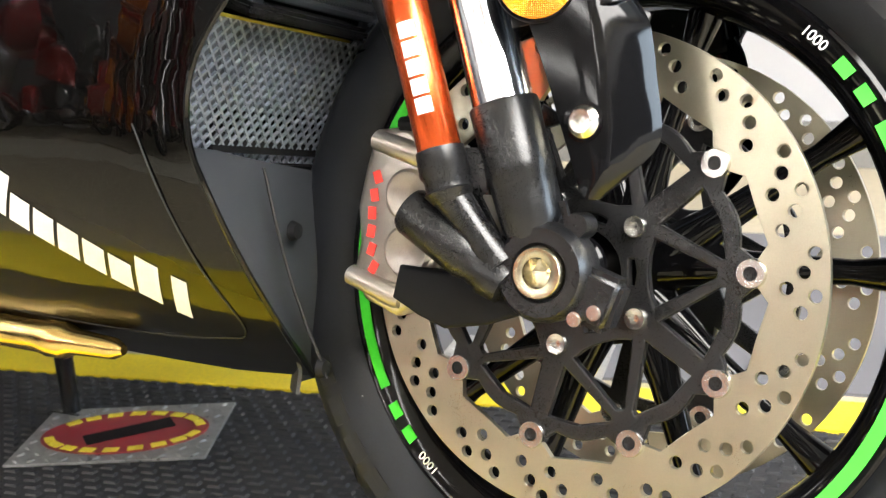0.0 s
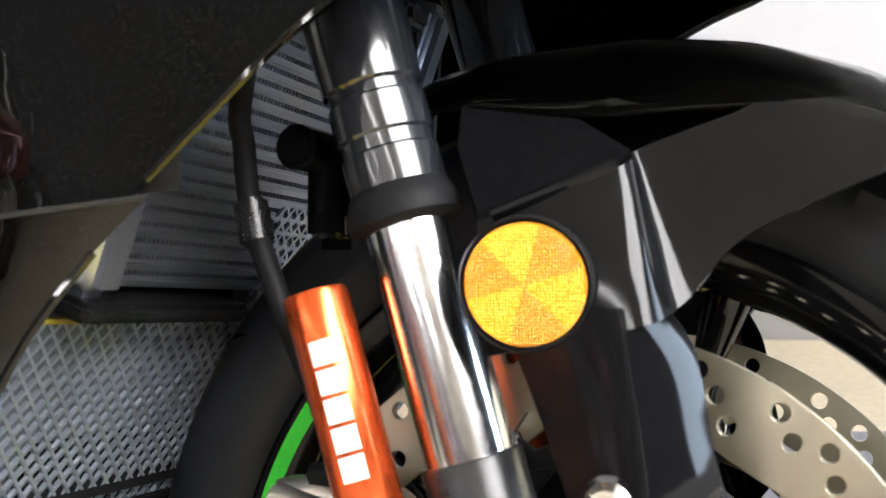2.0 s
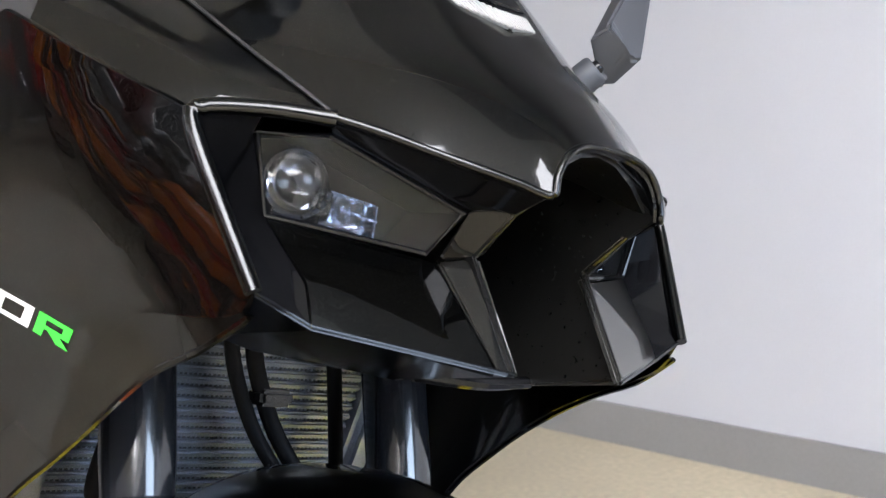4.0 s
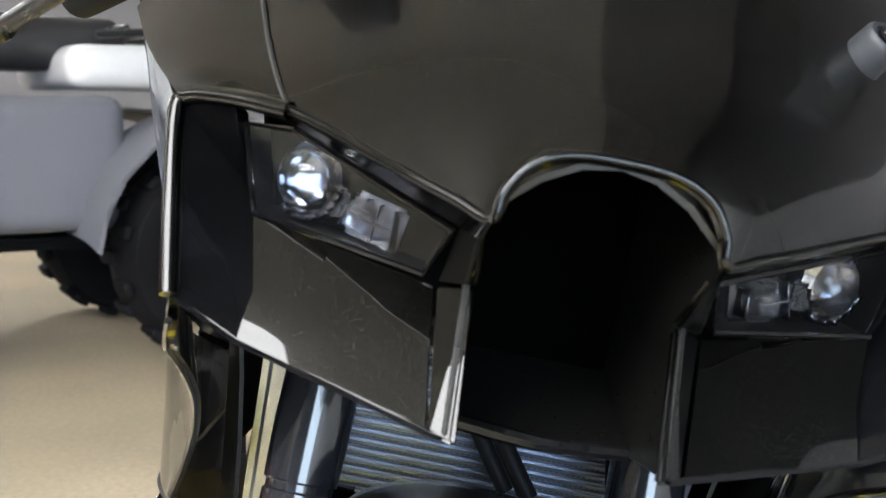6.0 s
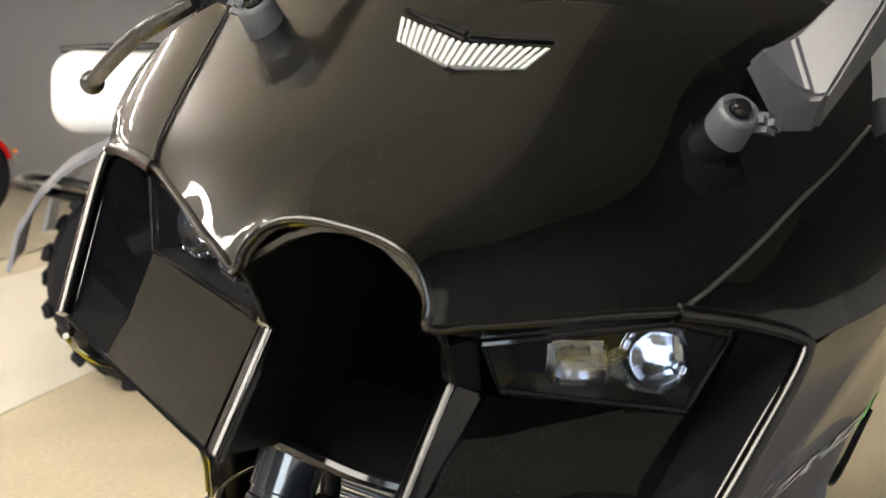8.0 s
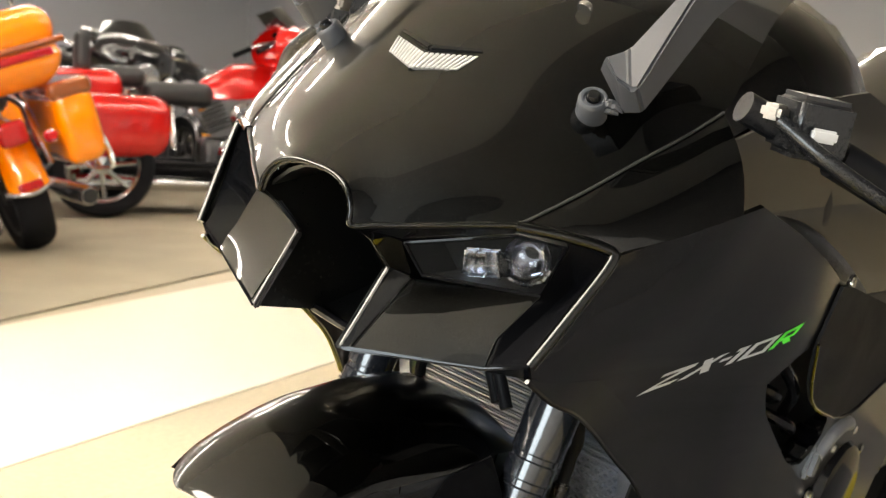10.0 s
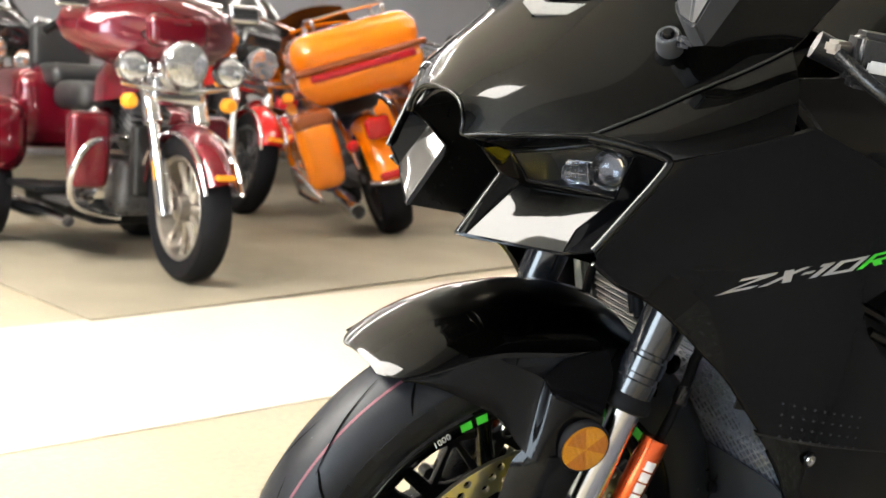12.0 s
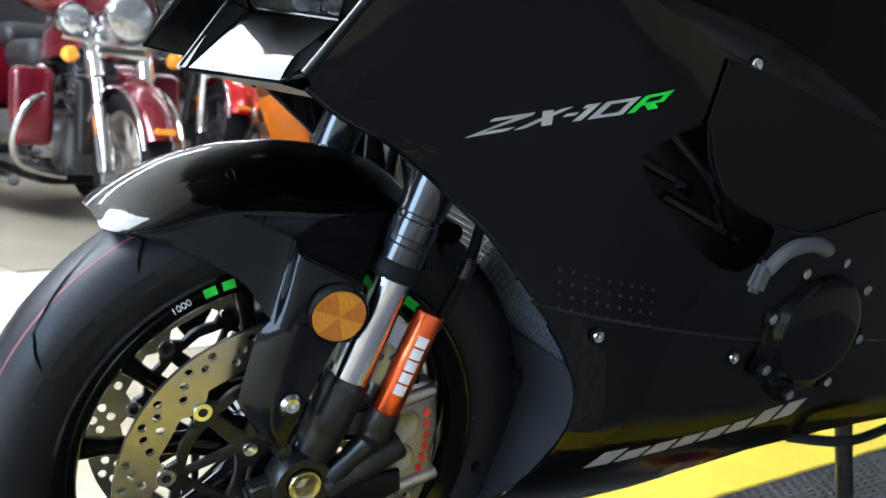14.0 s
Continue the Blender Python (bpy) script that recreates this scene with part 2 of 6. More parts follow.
def letters(text, size, thick, m):
    """Raised characters in the built-in font, centred. Returns a mesh."""
    cu = bpy.data.curves.new("letters", "FONT")
    cu.body, cu.size, cu.extrude, cu.align_x, cu.align_y = text, size, thick / 2, "CENTER", "CENTER"
    ob = bpy.data.objects.new("letters", cu)
    scene.collection.objects.link(ob)
    me = bpy.data.meshes.new_from_object(ob.evaluated_get(bpy.context.evaluated_depsgraph_get()))
    bpy.data.objects.remove(ob)
    bpy.data.curves.remove(cu)
    me.transform(m)
    return me


def ring(r, n=12, cx=0.0, cy=0.0):
    return [(cx + r * math.cos(2 * math.pi * i / n), cy + r * math.sin(2 * math.pi * i / n)) for i in range(n)]


def panel(verts, faces, thick=0.003, s=1, bev=0.0012, inward=None):
    """A moulded panel: shared corners and faces, given a thickness and softened edges. s mirrors it."""
    bm = bmesh.new()
    v = [bm.verts.new((x, s * y, z)) for x, y, z in verts]
    for f in faces:
        bm.faces.new([v[i] for i in f])
    bmesh.ops.recalc_face_normals(bm, faces=bm.faces)
    if thick:
        want = inward or Vector((-1, -0.6 * s, -0.1))
        up = sum((f.normal * f.calc_area() for f in bm.faces), Vector())
        if up.dot(Vector(want)) > 0:
            bmesh.ops.reverse_faces(bm, faces=bm.faces[:])
        bm.normal_update()
        bmesh.ops.solidify(bm, geom=bm.faces[:], thickness=thick)
    if bev:
        bm.normal_update()
        sharp = [e for e in bm.edges if len(e.link_faces) == 2 and e.calc_face_angle(0) > radians(18)]
        bmesh.ops.bevel(bm, geom=sharp, offset=bev, segments=2, affect="EDGES", clamp_overlap=True)
    return bm


def loft(rows, thick=0.0, s=1, want=None):
    """A sheet through rows of points, all with the same count."""
    bm = bmesh.new()
    g = [[bm.verts.new((x, s * y, z)) for x, y, z in row] for row in rows]
    for a, b in zip(g, g[1:]):
        for i in range(len(a) - 1):
            bm.faces.new((a[i], a[i + 1], b[i + 1], b[i]))
    bmesh.ops.remove_doubles(bm, verts=bm.verts, dist=1e-6)
    bmesh.ops.recalc_face_normals(bm, faces=bm.faces)
    if thick:
        if want is not None and sum((f.normal * f.calc_area() for f in bm.faces), Vector()).dot(Vector(want)) < 0:
            bmesh.ops.reverse_faces(bm, faces=bm.faces[:])
        bm.normal_update()
        bmesh.ops.solidify(bm, geom=bm.faces[:], thickness=thick)
    return bm


def smooth_line(pts, n):
    """n points along a smooth curve through pts (tuples of any length)."""
    p = np.array(pts, float)
    d = np.r_[0, np.cumsum(np.linalg.norm(np.diff(p, axis=0), axis=1))]
    out = []
    for t in np.linspace(0, d[-1], n):
        i = min(max(np.searchsorted(d, t) - 1, 0), len(p) - 2)
        f = (t - d[i]) / (d[i + 1] - d[i])
        a, b, c, e = p[max(i - 1, 0)], p[i], p[i + 1], p[min(i + 2, len(p) - 1)]
        ma = (c - a) / (d[i + 1] - d[max(i - 1, 0)]) * (d[i + 1] - d[i])
        mb = (e - b) / (d[min(i + 2, len(p) - 1)] - d[i]) * (d[i + 1] - d[i])
        out.append(tuple((2 * f**3 - 3 * f**2 + 1) * b + (f**3 - 2 * f**2 + f) * ma + (-2 * f**3 + 3 * f**2) * c + (f**3 - f**2) * mb))
    return out


def through_points(pts, n):
    """A smooth line through the points, n steps from each to the next."""
    p = [Vector(q) for q in pts]
    out = []
    for i in range(len(p) - 1):
        a, b, c, d = p[max(i - 1, 0)], p[i], p[i + 1], p[min(i + 2, len(p) - 1)]
        for k in range(n):
            t = k / n
            out.append(0.5 * (2 * b + (c - a) * t + (2 * a - 5 * b + 4 * c - d) * t * t + (3 * b - a - 3 * c + d) * t**3))
    return out + [p[-1]]


def relax(grid, times):
    """Evens out a grid of points; its border stays."""
    g = np.array(grid, float)
    for _ in range(times):
        g[1:-1, 1:-1] = 0.5 * g[1:-1, 1:-1] + 0.125 * (g[:-2, 1:-1] + g[2:, 1:-1] + g[1:-1, :-2] + g[1:-1, 2:])
    return [[tuple(float(v) for v in q) for q in row] for row in g]


def skin(outline, yfun, thick, s, step=0.02, holes=()):
    """A side panel: an outline in x, z laid on the surface y = yfun(x, z), cut into small facets."""
    me = cut_plate([outline, *holes], 0, Matrix())
    bm = bmesh.new()
    bm.from_mesh(me)
    bpy.data.meshes.remove(me)
    bmesh.ops.remove_doubles(bm, verts=bm.verts, dist=1e-5)
    drop = [f for f in bm.faces if f.calc_area() < 1e-9]
    bmesh.ops.delete(bm, geom=drop, context="FACES")
    xs, zs = [v.co.x for v in bm.verts], [v.co.y for v in bm.verts]
    for axis, lo, hi in ((0, min(xs), max(xs)), (1, min(zs), max(zs))):
        c = lo + step
        while c < hi:
            no = Vector((1, 0, 0)) if axis == 0 else Vector((0, 1, 0))
            bmesh.ops.bisect_plane(bm, geom=bm.verts[:] + bm.edges[:] + bm.faces[:], plane_co=no * c, plane_no=no)
            c += step
    for v in bm.verts:
        v.co = Vector((v.co.x, s * yfun(v.co.x, v.co.y), v.co.y))
    bmesh.ops.recalc_face_normals(bm, faces=bm.faces)
    if sum((f.normal.y * f.calc_area() for f in bm.faces)) * s < 0:
        bmesh.ops.reverse_faces(bm, faces=bm.faces[:])
    bm.normal_update()
    if thick:
        bmesh.ops.solidify(bm, geom=bm.faces[:], thickness=thick)
    return bm



# ---- the black sports motorcycle ----
bike = thing("motorcycle", LEAN, "black sports motorcycle parked on its side stand on a rubber mat", "motorcycle")
WHEEL = FORK @ Matrix.Translation((0.003, 0.0120, -0.005)) @ Matrix.Rotation(radians(-2), 4, "Z") @ Matrix.Rotation(radians(-1.8), 4, "X")
SIDE_VIEW = Matrix(((1, 0, 0, 0), (0, 0, 1, 0), (0, 1, 0, 0), (0, 0, 0, 1)))  # plate x, y -> x, z


def polar(r, a, y=0.0):
    return (r * math.cos(radians(a)), y, r * math.sin(radians(a)))


def arc_strip(r0, r1, a0, a1, y, m, n=None, thick=0.0006):
    """A thin band of tape along an arc on the wheel's side."""
    n = n or max(2, int(abs(a1 - a0) / 3))
    rows = [[polar(r0, a0 + (a1 - a0) * i / n, y), polar(r1, a0 + (a1 - a0) * i / n, y)] for i in range(n + 1)]
    bm = loft(rows)
    bmesh.ops.solidify(bm, geom=bm.faces[:], thickness=thick)
    bmesh.ops.transform(bm, matrix=m, verts=bm.verts)
    return bm


def build_front_wheel():
    RIM = WHEEL @ Matrix.Translation((0, 0.010, 0))
    prof = [(0.190, -0.030), (0.196, -0.037), (0.214, -0.0415), (0.218, -0.039), (0.205, -0.031), (0.200, 0.0), (0.205, 0.031), (0.218, 0.039), (0.214, 0.0415), (0.196, 0.037), (0.190, 0.030), (0.186, 0.0)]
    rim = part("front_wheel", lathe(prof, 96, RIM), GLOSS, bike, "black cast front wheel with green rim tape")
    half = [(0.214, 0.038), (0.226, 0.0455), (0.238, 0.0508), (0.249, 0.0520), (0.259, 0.0497), (0.269, 0.0425), (0.2775, 0.0315), (0.2838, 0.0175)]
    tyre = [(r, -y) for r, y in half] + [(0.2865, 0.0)] + half[::-1] + [(0.210, 0.03), (0.210, -0.03)]
    part("tyre", lathe(tyre, 128, RIM), RUBBER, rim, "worn-in black front tyre with coloured lines")

    def tyre_r(y):
        ys = [0.0, 0.0175, 0.0315, 0.0425, 0.0497]
        rs = [0.2865, 0.2838, 0.2775, 0.269, 0.259]
        return float(np.interp(abs(y), ys, rs))

    for y, w, col in ((0.024, 0.0013, PINK_P), (-0.034, 0.0014, YLINE_P)):
        rows = [[polar(tyre_r(y - w) + 0.0004, a, y - w), polar(tyre_r(y + w) + 0.0004, a, y + w)] for a in range(0, 361, 3)]
        bm = loft(rows)
        bmesh.ops.transform(bm, matrix=RIM, verts=bm.verts)
        part("tyre_line", bm, col, rim)
    # worn plain bars of the sidewall lettering
    for sgn in (-1, 1):
        for turn in (20, 200):
            for k in range(9):
                part("sidewall_mark", arc_strip(0.2420, 0.2560, turn + 7.5 * k, turn + 7.5 * k + 5.2, 0.0519 * sgn, RIM), SIDEWALL, rim, "faint grey sidewall mark")
    # slanted tread cuts, both sides: near-black strips on the tyre stand for their shade
    for k in range(14):
        for sgn in (1, -1):
            a0 = k * 360 / 14 + (0 if sgn > 0 else 13)
            for length, start, wid in ((21, 0.006, 0.0040), (5, 0.030, 0.0020)):
                rows = []
                for i in range(13):
                    f = i / 12
                    y = sgn * (start + f * (0.026 if start < 0.01 else 0.020))
                    a = a0 - length * f + (6 if start > 0.01 else 0)
                    w = wid * math.sin(math.pi * min(max(f, 0.04), 0.96)) ** 0.7 / tyre_r(y) * 57.3
                    rows.append([polar(tyre_r(y) + 0.0010, a - w, y), polar(tyre_r(y) + 0.0010, a + w, y)])
                bm = loft(rows)
                bmesh.ops.transform(bm, matrix=RIM, verts=bm.verts)
                part("groove_shade", bm, GROOVE, rim)
    # five forked spokes and hub
    part("hub", lathe([(0.012, -0.062), (0.034, -0.062), (0.036, -0.045), (0.030, -0.03), (0.030, 0.03), (0.036, 0.045), (0.034, 0.062), (0.012, 0.062)], 40, RIM), GLOSS, rim)
    for k in range(5):
        a = 18 + 72 * k
        for d in (-15, 15):
            bm = turned(polar(0.030, a + d * 0.3), polar(0.190, a + d), [(0, 0.020), (0.35, 0.0115), (0.8, 0.0085), (1.0, 0.013)], 12, RIM)
            part("spoke", bm, GLOSS, rim)
    # tape and numbers
    for y, marks in ((-0.0420, (49, 41.5, 35.5, 30, -42)), (0.0420, (56, 64, 69, 74, 134))):
        for turn in (0, 180):
            a, b, c, l0, l1 = (v + turn for v in marks)
            part("rim_tape", arc_strip(0.2015, 0.2105, l0, l1, y, RIM), GREEN_P, rim, "bright green rim tape")
            for q in (b, c):
                part("rim_tape", arc_strip(0.2015, 0.2105, q - 1.7, q + 1.7, y, RIM), GREEN_P, rim, "bright green rim tape")
            sgn = 1 if y > 0 else -1
            q = Vector(polar(0.206, a, y * 1.004))
            out = Vector((q.x, 0, q.z)).normalized()
            nrm = Vector((0, sgn, 0))
            along = out.cross(nrm)
            basis = Matrix((along, out, nrm)).transposed().to_4x4()
            mesh_part("number", letters("1000", 0.0100, 0.0006, RIM @ Matrix.Translation(q) @ basis), WHITE_P, rim, "white rim number 1000", flat=True)
    # discs
    PH = 3.6
    for sgn in (-1, 1):
        y = 0.066 * sgn
        flat = WHEEL @ Matrix.Translation((0, y, 0)) @ SIDE_VIEW
        inner = []
        for i in range(180):
            a = 2 * i
            near = min(abs((a % 36)), 36 - (a % 36))
            inner.append((0.1275 - 0.012 * max(0, 1 - near / 7) ** 0.6 if near < 7 else 0.1275 + 0.002 * math.cos(radians(a * 10)), a))
        holes = []
        for k in range(30):
            for r, da in ((0.1375, 0), (0.1475, 4.0), (0.1550, 8.2)):
                if (k + int(da)) % 5 == 4 and r < 0.14:
                    continue
                a = 12 * k + da + (2.5 if k % 2 else 0)
                holes.append(ring(0.0047, 12, r * math.cos(radians(a)), r * math.sin(radians(a))))
        rim_line = [(0.163 * math.cos(radians(a)), 0.163 * math.sin(radians(a))) for a in range(0, 360, 2)]
        in_line = [(r * math.cos(radians(a + PH)), r * math.sin(radians(a + PH))) for r, a in inner]
        mesh_part("brake_disc", cut_plate([rim_line, in_line, *holes], 0.0052, flat, 0.0004), STEEL, rim, "drilled bare steel brake disc", flat=True)
        # carrier with windows
        outl = []
        for i in range(180):
            a = 2 * i
            near = min(abs((a % 36)), 36 - (a % 36))
            outl.append((0.1085 - 0.0025 * math.cos(radians(a * 10)) + (0.0135 * (1 - (near / 7.5) ** 2) if near < 7.5 else 0), a + PH))
        wins = []
        for k in range(5):
            c = 36 + PH + 72 * k
            for w in ([(0.0625, c + 6.5), (0.1020, c + 3.3), (0.1035, c + 17), (0.1015, c + 31.5), (0.097, c + 31.8)],
                      [(0.0625, c - 6.5), (0.1020, c - 3.3), (0.1035, c - 17), (0.1015, c - 31.5), (0.097, c - 31.8)],
                      [(0.0575, c + 11.5), (0.0500, c + 22), (0.0475, c + 36), (0.0500, c + 50), (0.0575, c + 60.5), (0.0945, c + 38.5), (0.096, c + 36), (0.0945, c + 33.5)],
                      [(0.0355, c + 20), (0.0355, c + 52), (0.0415, c + 50), (0.0420, c + 36), (0.0415, c + 22)]):
                wins.append([(r * math.cos(radians(a)), r * math.sin(radians(a))) for r, a in w])
        line = [(r * math.cos(radians(a)), r * math.sin(radians(a))) for r, a in outl]
        mesh_part("disc_carrier", cut_plate([line, ring(0.031, 32), *wins], 0.007, flat, 0.0014), SATIN, rim, "black disc carrier", flat=True)
        for k in range(10):
            c = polar(0.1162, 36 * k + PH, y)
            m = WHEEL @ Matrix.Translation(c)
            part("disc_button", lathe([(0.0045, -0.0062), (0.0088, -0.0062), (0.0094, -0.0052), (0.0094, 0.0052), (0.0088, 0.0062), (0.0045, 0.0062)], 20, m), ALU, rim)
        for k in range(5):
            c = polar(0.0505, 36 + PH + 72 * k, y + 0.002 * sgn)
            m = WHEEL @ Matrix.Translation(c)
            part("disc_bolt", lathe([(0.0032, 0.002 * sgn), (0.0032, 0.0055 * sgn), (0.0068, 0.0060 * sgn), (0.0078, 0.0040 * sgn), (0.0078, -0.001 * sgn), (0.0005, -0.001 * sgn), (0.0005, 0.002 * sgn)], 20, m), ALU, rim)
    return rim


build_front_wheel()


def on_fork(z, dx=0.0):
    return -0.004 - 0.30 * z + dx


def build_fork_leg(s):
    y = 0.105 * s
    P = lambda z, dx=0.0, dy=0.0: (on_fork(z, dx), y + dy * s, z)
    leg = part("fork_leg", turned(P(0.022, 0, -0.004), P(0.106), [(0, 0.0180), (0.10, 0.0205), (0.28, 0.0214), (0.42, 0.0216), (0.45, 0.0226), (0.54, 0.0228), (0.58, 0.0222), (0.985, 0.0226), (1.0, 0.0216)], 40, FORK), SATIN, bike, "black fork leg with chrome tube")
    part("chrome_tube", rod(P(0.10), P(0.215), 0.0200, n=40, m=FORK), CHROME, leg, "polished chrome fork tube")
    part("dust_seal", turned(P(0.205), P(0.222), [(0, 0.0222), (0.15, 0.0262), (0.5, 0.0268), (0.8, 0.0240), (1.0, 0.0225)], 36, FORK), MATTE, leg)
    part("outer_tube", turned(P(0.220), P(0.50), [(0, 0.0222), (0.06, 0.0225), (0.065, 0.0212), (0.085, 0.0212), (0.09, 0.0225), (0.145, 0.0225), (0.15, 0.0212), (0.165, 0.0212), (0.17, 0.0230), (0.25, 0.0240), (1.0, 0.0255)], 40, FORK), ANODB, leg, "gloss black upper fork tube")
    part("fork_clamp", block((on_fork(0.455), y * 0.93, 0.455), (0.070, 0.075, 0.035), 0.010, FORK, seg=3), GREYP, leg)
    # axle clamp
    part("axle_clamp", lathe([(0.013, 0.092 * s), (0.0305, 0.092 * s), (0.0320, 0.096 * s), (0.0320, 0.113 * s), (0.0280, 0.1190 * s), (0.019, 0.1185 * s), (0.017, 0.114 * s), (0.013, 0.114 * s)], 48, FORK), SATIN, leg)
    part("clamp_block", block((0.027, 0.103 * s, -0.012), (0.046, 0.022, 0.036), 0.005, FORK, Matrix.Rotation(radians(20), 4, "Y"), 3), SATIN, leg)
    part("clamp_block", block((-0.010, 0.101 * s, 0.028), (0.046, 0.018, 0.036), 0.007, FORK, Matrix.Rotation(radians(-17), 4, "Y"), 3), SATIN, leg)
    part("axle_end", lathe([(0.0098, 0.1145 * s), (0.0098, 0.1215 * s), (0.0118, 0.1222 * s), (0.0158, 0.1222 * s), (0.0166, 0.121 * s), (0.0166, 0.1145 * s)], 40, FORK), BRASS, leg, "brass-coloured hollow axle end")
    hexa = lathe([(0.0100, 0.1205 * s), (0.0094, 0.108 * s), (0.0002, 0.106 * s), (0.0002, 0.1058 * s), (0.0101, 0.1058 * s), (0.0101, 0.1205 * s)], 6, FORK)
    part("axle_socket", hexa, BRASS, leg, flat=True)
    for dx, dz in ((0.024, -0.027), (0.037, -0.022)):
        c = (dx, 0.116 * s, dz)
        part("clamp_bolt", rod((dx, 0.108 * s, dz), (dx, 0.1175 * s, dz), 0.0048, n=18, m=FORK, bev=0.001), ALU, leg)
    part("sensor_boss", lathe([(0.0005, 0.110 * s), (0.0075, 0.110 * s), (0.0082, 0.107 * s), (0.0082, 0.094 * s), (0.0005, 0.094 * s)], 20, FORK @ Matrix.Translation((0.020, 0, 0.030))), SATIN, leg)
    part("wheel_spacer", lathe([(0.014, 0.064 * s), (0.024, 0.064 * s), (0.024, 0.070 * s), (0.021, 0.073 * s), (0.021, 0.092 * s), (0.014, 0.092 * s)], 32, FORK), GLOSS, leg)
    # orange reservoir on its own black base
    top, bot = Vector((-0.1025, 0.1235 * s, 0.176)), Vector((-0.0715, 0.122 * s, 0.074))
    part("reservoir", turned(bot, top, [(0, 0.0140), (0.01, 0.0146), (0.985, 0.0146), (1.0, 0.0138)], 36, FORK), ORANGE, leg, "orange anodised damper reservoir")
    d = (bot - top).normalized()
    part("reservoir_base", turned(bot - d * 0.001, bot + d * 0.034, [(0, 0.0162), (0.45, 0.0170), (0.55, 0.0150), (0.75, 0.0150), (0.8, 0.0165), (1, 0.0120)], 32, FORK), SATIN, leg)
    part("reservoir_arm", turned(bot + d * 0.028, (-0.030, 0.112 * s, 0.003), [(0, 0.0125), (0.5, 0.0100), (1, 0.0125)], 24, FORK), SATIN, leg)
    part("reservoir_body", turned((-0.098, 0.114 * s, 0.036), (-0.026, 0.110 * s, -0.010), [(0, 0.0150), (0.05, 0.0170), (0.62, 0.0172), (0.68, 0.0150), (0.80, 0.0150), (0.84, 0.0165), (1, 0.0140)], 30, FORK), SATIN, leg)
    part("reservoir_web", block((-0.052, 0.112 * s, 0.062), (0.034, 0.012, 0.030), 0.004, FORK), SATIN, leg)
    web = [(-0.108, -0.006), (-0.112, -0.024), (-0.094, -0.033), (-0.074, -0.040), (-0.044, -0.035), (-0.018, -0.026), (-0.026, -0.010), (-0.070, -0.008)]
    mesh_part("caliper_bracket", cut_plate([web], 0.014, FORK @ Matrix.Translation((0, 0.100 * s, 0)) @ SIDE_VIEW, 0.003), MATTE, leg, angle=50)
    # plain white marks along the reservoir
    mid, up = (top + bot) / 2, (top - bot).normalized()
    for i in range(5):
        c = bot + (top - bot) * (0.27 + 0.118 * i)
        bm = bmesh.new()
        rows = []
        for j in range(7):
            an = radians(-22 + 44 * j / 6)
            out = Vector((0.30 * 1.0, 1.0 * s, 0)).normalized()
            tan = up.cross(out).normalized()
            out = tan.cross(up).normalized() * (1 if tan.cross(up).y * s > 0 else -1)
            q = c + (out * math.cos(an) + tan * math.sin(an)) * 0.0149
            rows.append([tuple(q - up * 0.0053), tuple(q + up * 0.0053)])
        bm.free()
        bm = loft(rows)
        bmesh.ops.transform(bm, matrix=FORK, verts=bm.verts)
        part("printed_mark", bm, WHITE_P, leg, "white printed mark")
    # brake caliper
    out = [(-0.134, 0.084), (-0.112, 0.086), (-0.094, 0.074), (-0.092, 0.058), (-0.088, 0.030), (-0.092, 0.000), (-0.098, -0.020), (-0.118, -0.034), (-0.140, -0.026), (-0.149, -0.012), (-0.144, 0.010), (-0.1465, 0.035), (-0.141, 0.060)]
    m = FORK @ Matrix.Translation((0, 0.086 * s, 0)) @ SIDE_VIEW
    mesh_part("brake_caliper", cut_plate([out], 0.026, m, 0.005), TITAN, leg, "grey metal brake caliper", angle=50)
    m2 = FORK @ Matrix.Translation((0, 0.048 * s, 0)) @ SIDE_VIEW
    mesh_part("caliper_half", cut_plate([out], 0.022, m2, 0.004), TITAN, leg, angle=50)
    for a, b in (((-0.138, 0.082), (-0.096, 0.070)), ((-0.157, -0.012), (-0.112, -0.027))):
        part("caliper_boss", turned((a[0], 0.098 * s, a[1]), (b[0], 0.098 * s, b[1]), [(0, 0.0050), (0.04, 0.0072), (0.9, 0.0085), (1, 0.007)], 20, FORK), TITAN, leg)
    for z, r in ((0.044, 0.019), (0.006, 0.019)):
        part("piston_cap", lathe([(0.0004, 0.1002 * s), (r * 0.62, 0.1002 * s), (r * 0.72, 0.1012 * s), (r * 0.86, 0.1012 * s), (r, 0.0985 * s), (r, 0.092 * s), (0.0004, 0.092 * s)], 32, FORK @ Matrix.Translation((-0.109, 0, z))), TITAN, leg)
    for i in range(6):
        z = 0.056 - i * 0.0125
        part("printed_mark", block((-0.1340 - 0.0045 * math.sin(i * 0.55), 0.0993 * s, z), (0.0062, 0.0008, 0.0088), 0, FORK, Matrix.Rotation(radians(10 * (i - 2)), 4, "Y")), RED_P, leg, "red printed mark")
    part("brake_hose", tube([(-0.1500, 0.0700 * s, 0.4000), (-0.1573, 0.0980 * s, 0.2764), (-0.1561, 0.0980 * s, 0.2463), (-0.1504, 0.0980 * s, 0.2108), (-0.1281, 0.1040 * s, 0.1641), (-0.1127, 0.1040 * s, 0.1328), (-0.1007, 0.0980 * s, 0.0978), (-0.1180, 0.0940 * s, 0.0920)], 0.0058, 10, FORK), MATTE, leg)
    part("hose_ferrule", rod((-0.1474, 0.0980 * s, 0.1988), (-0.1524, 0.0980 * s, 0.2208), 0.0085, n=16, m=FORK, bev=0.002), SATIN, leg)
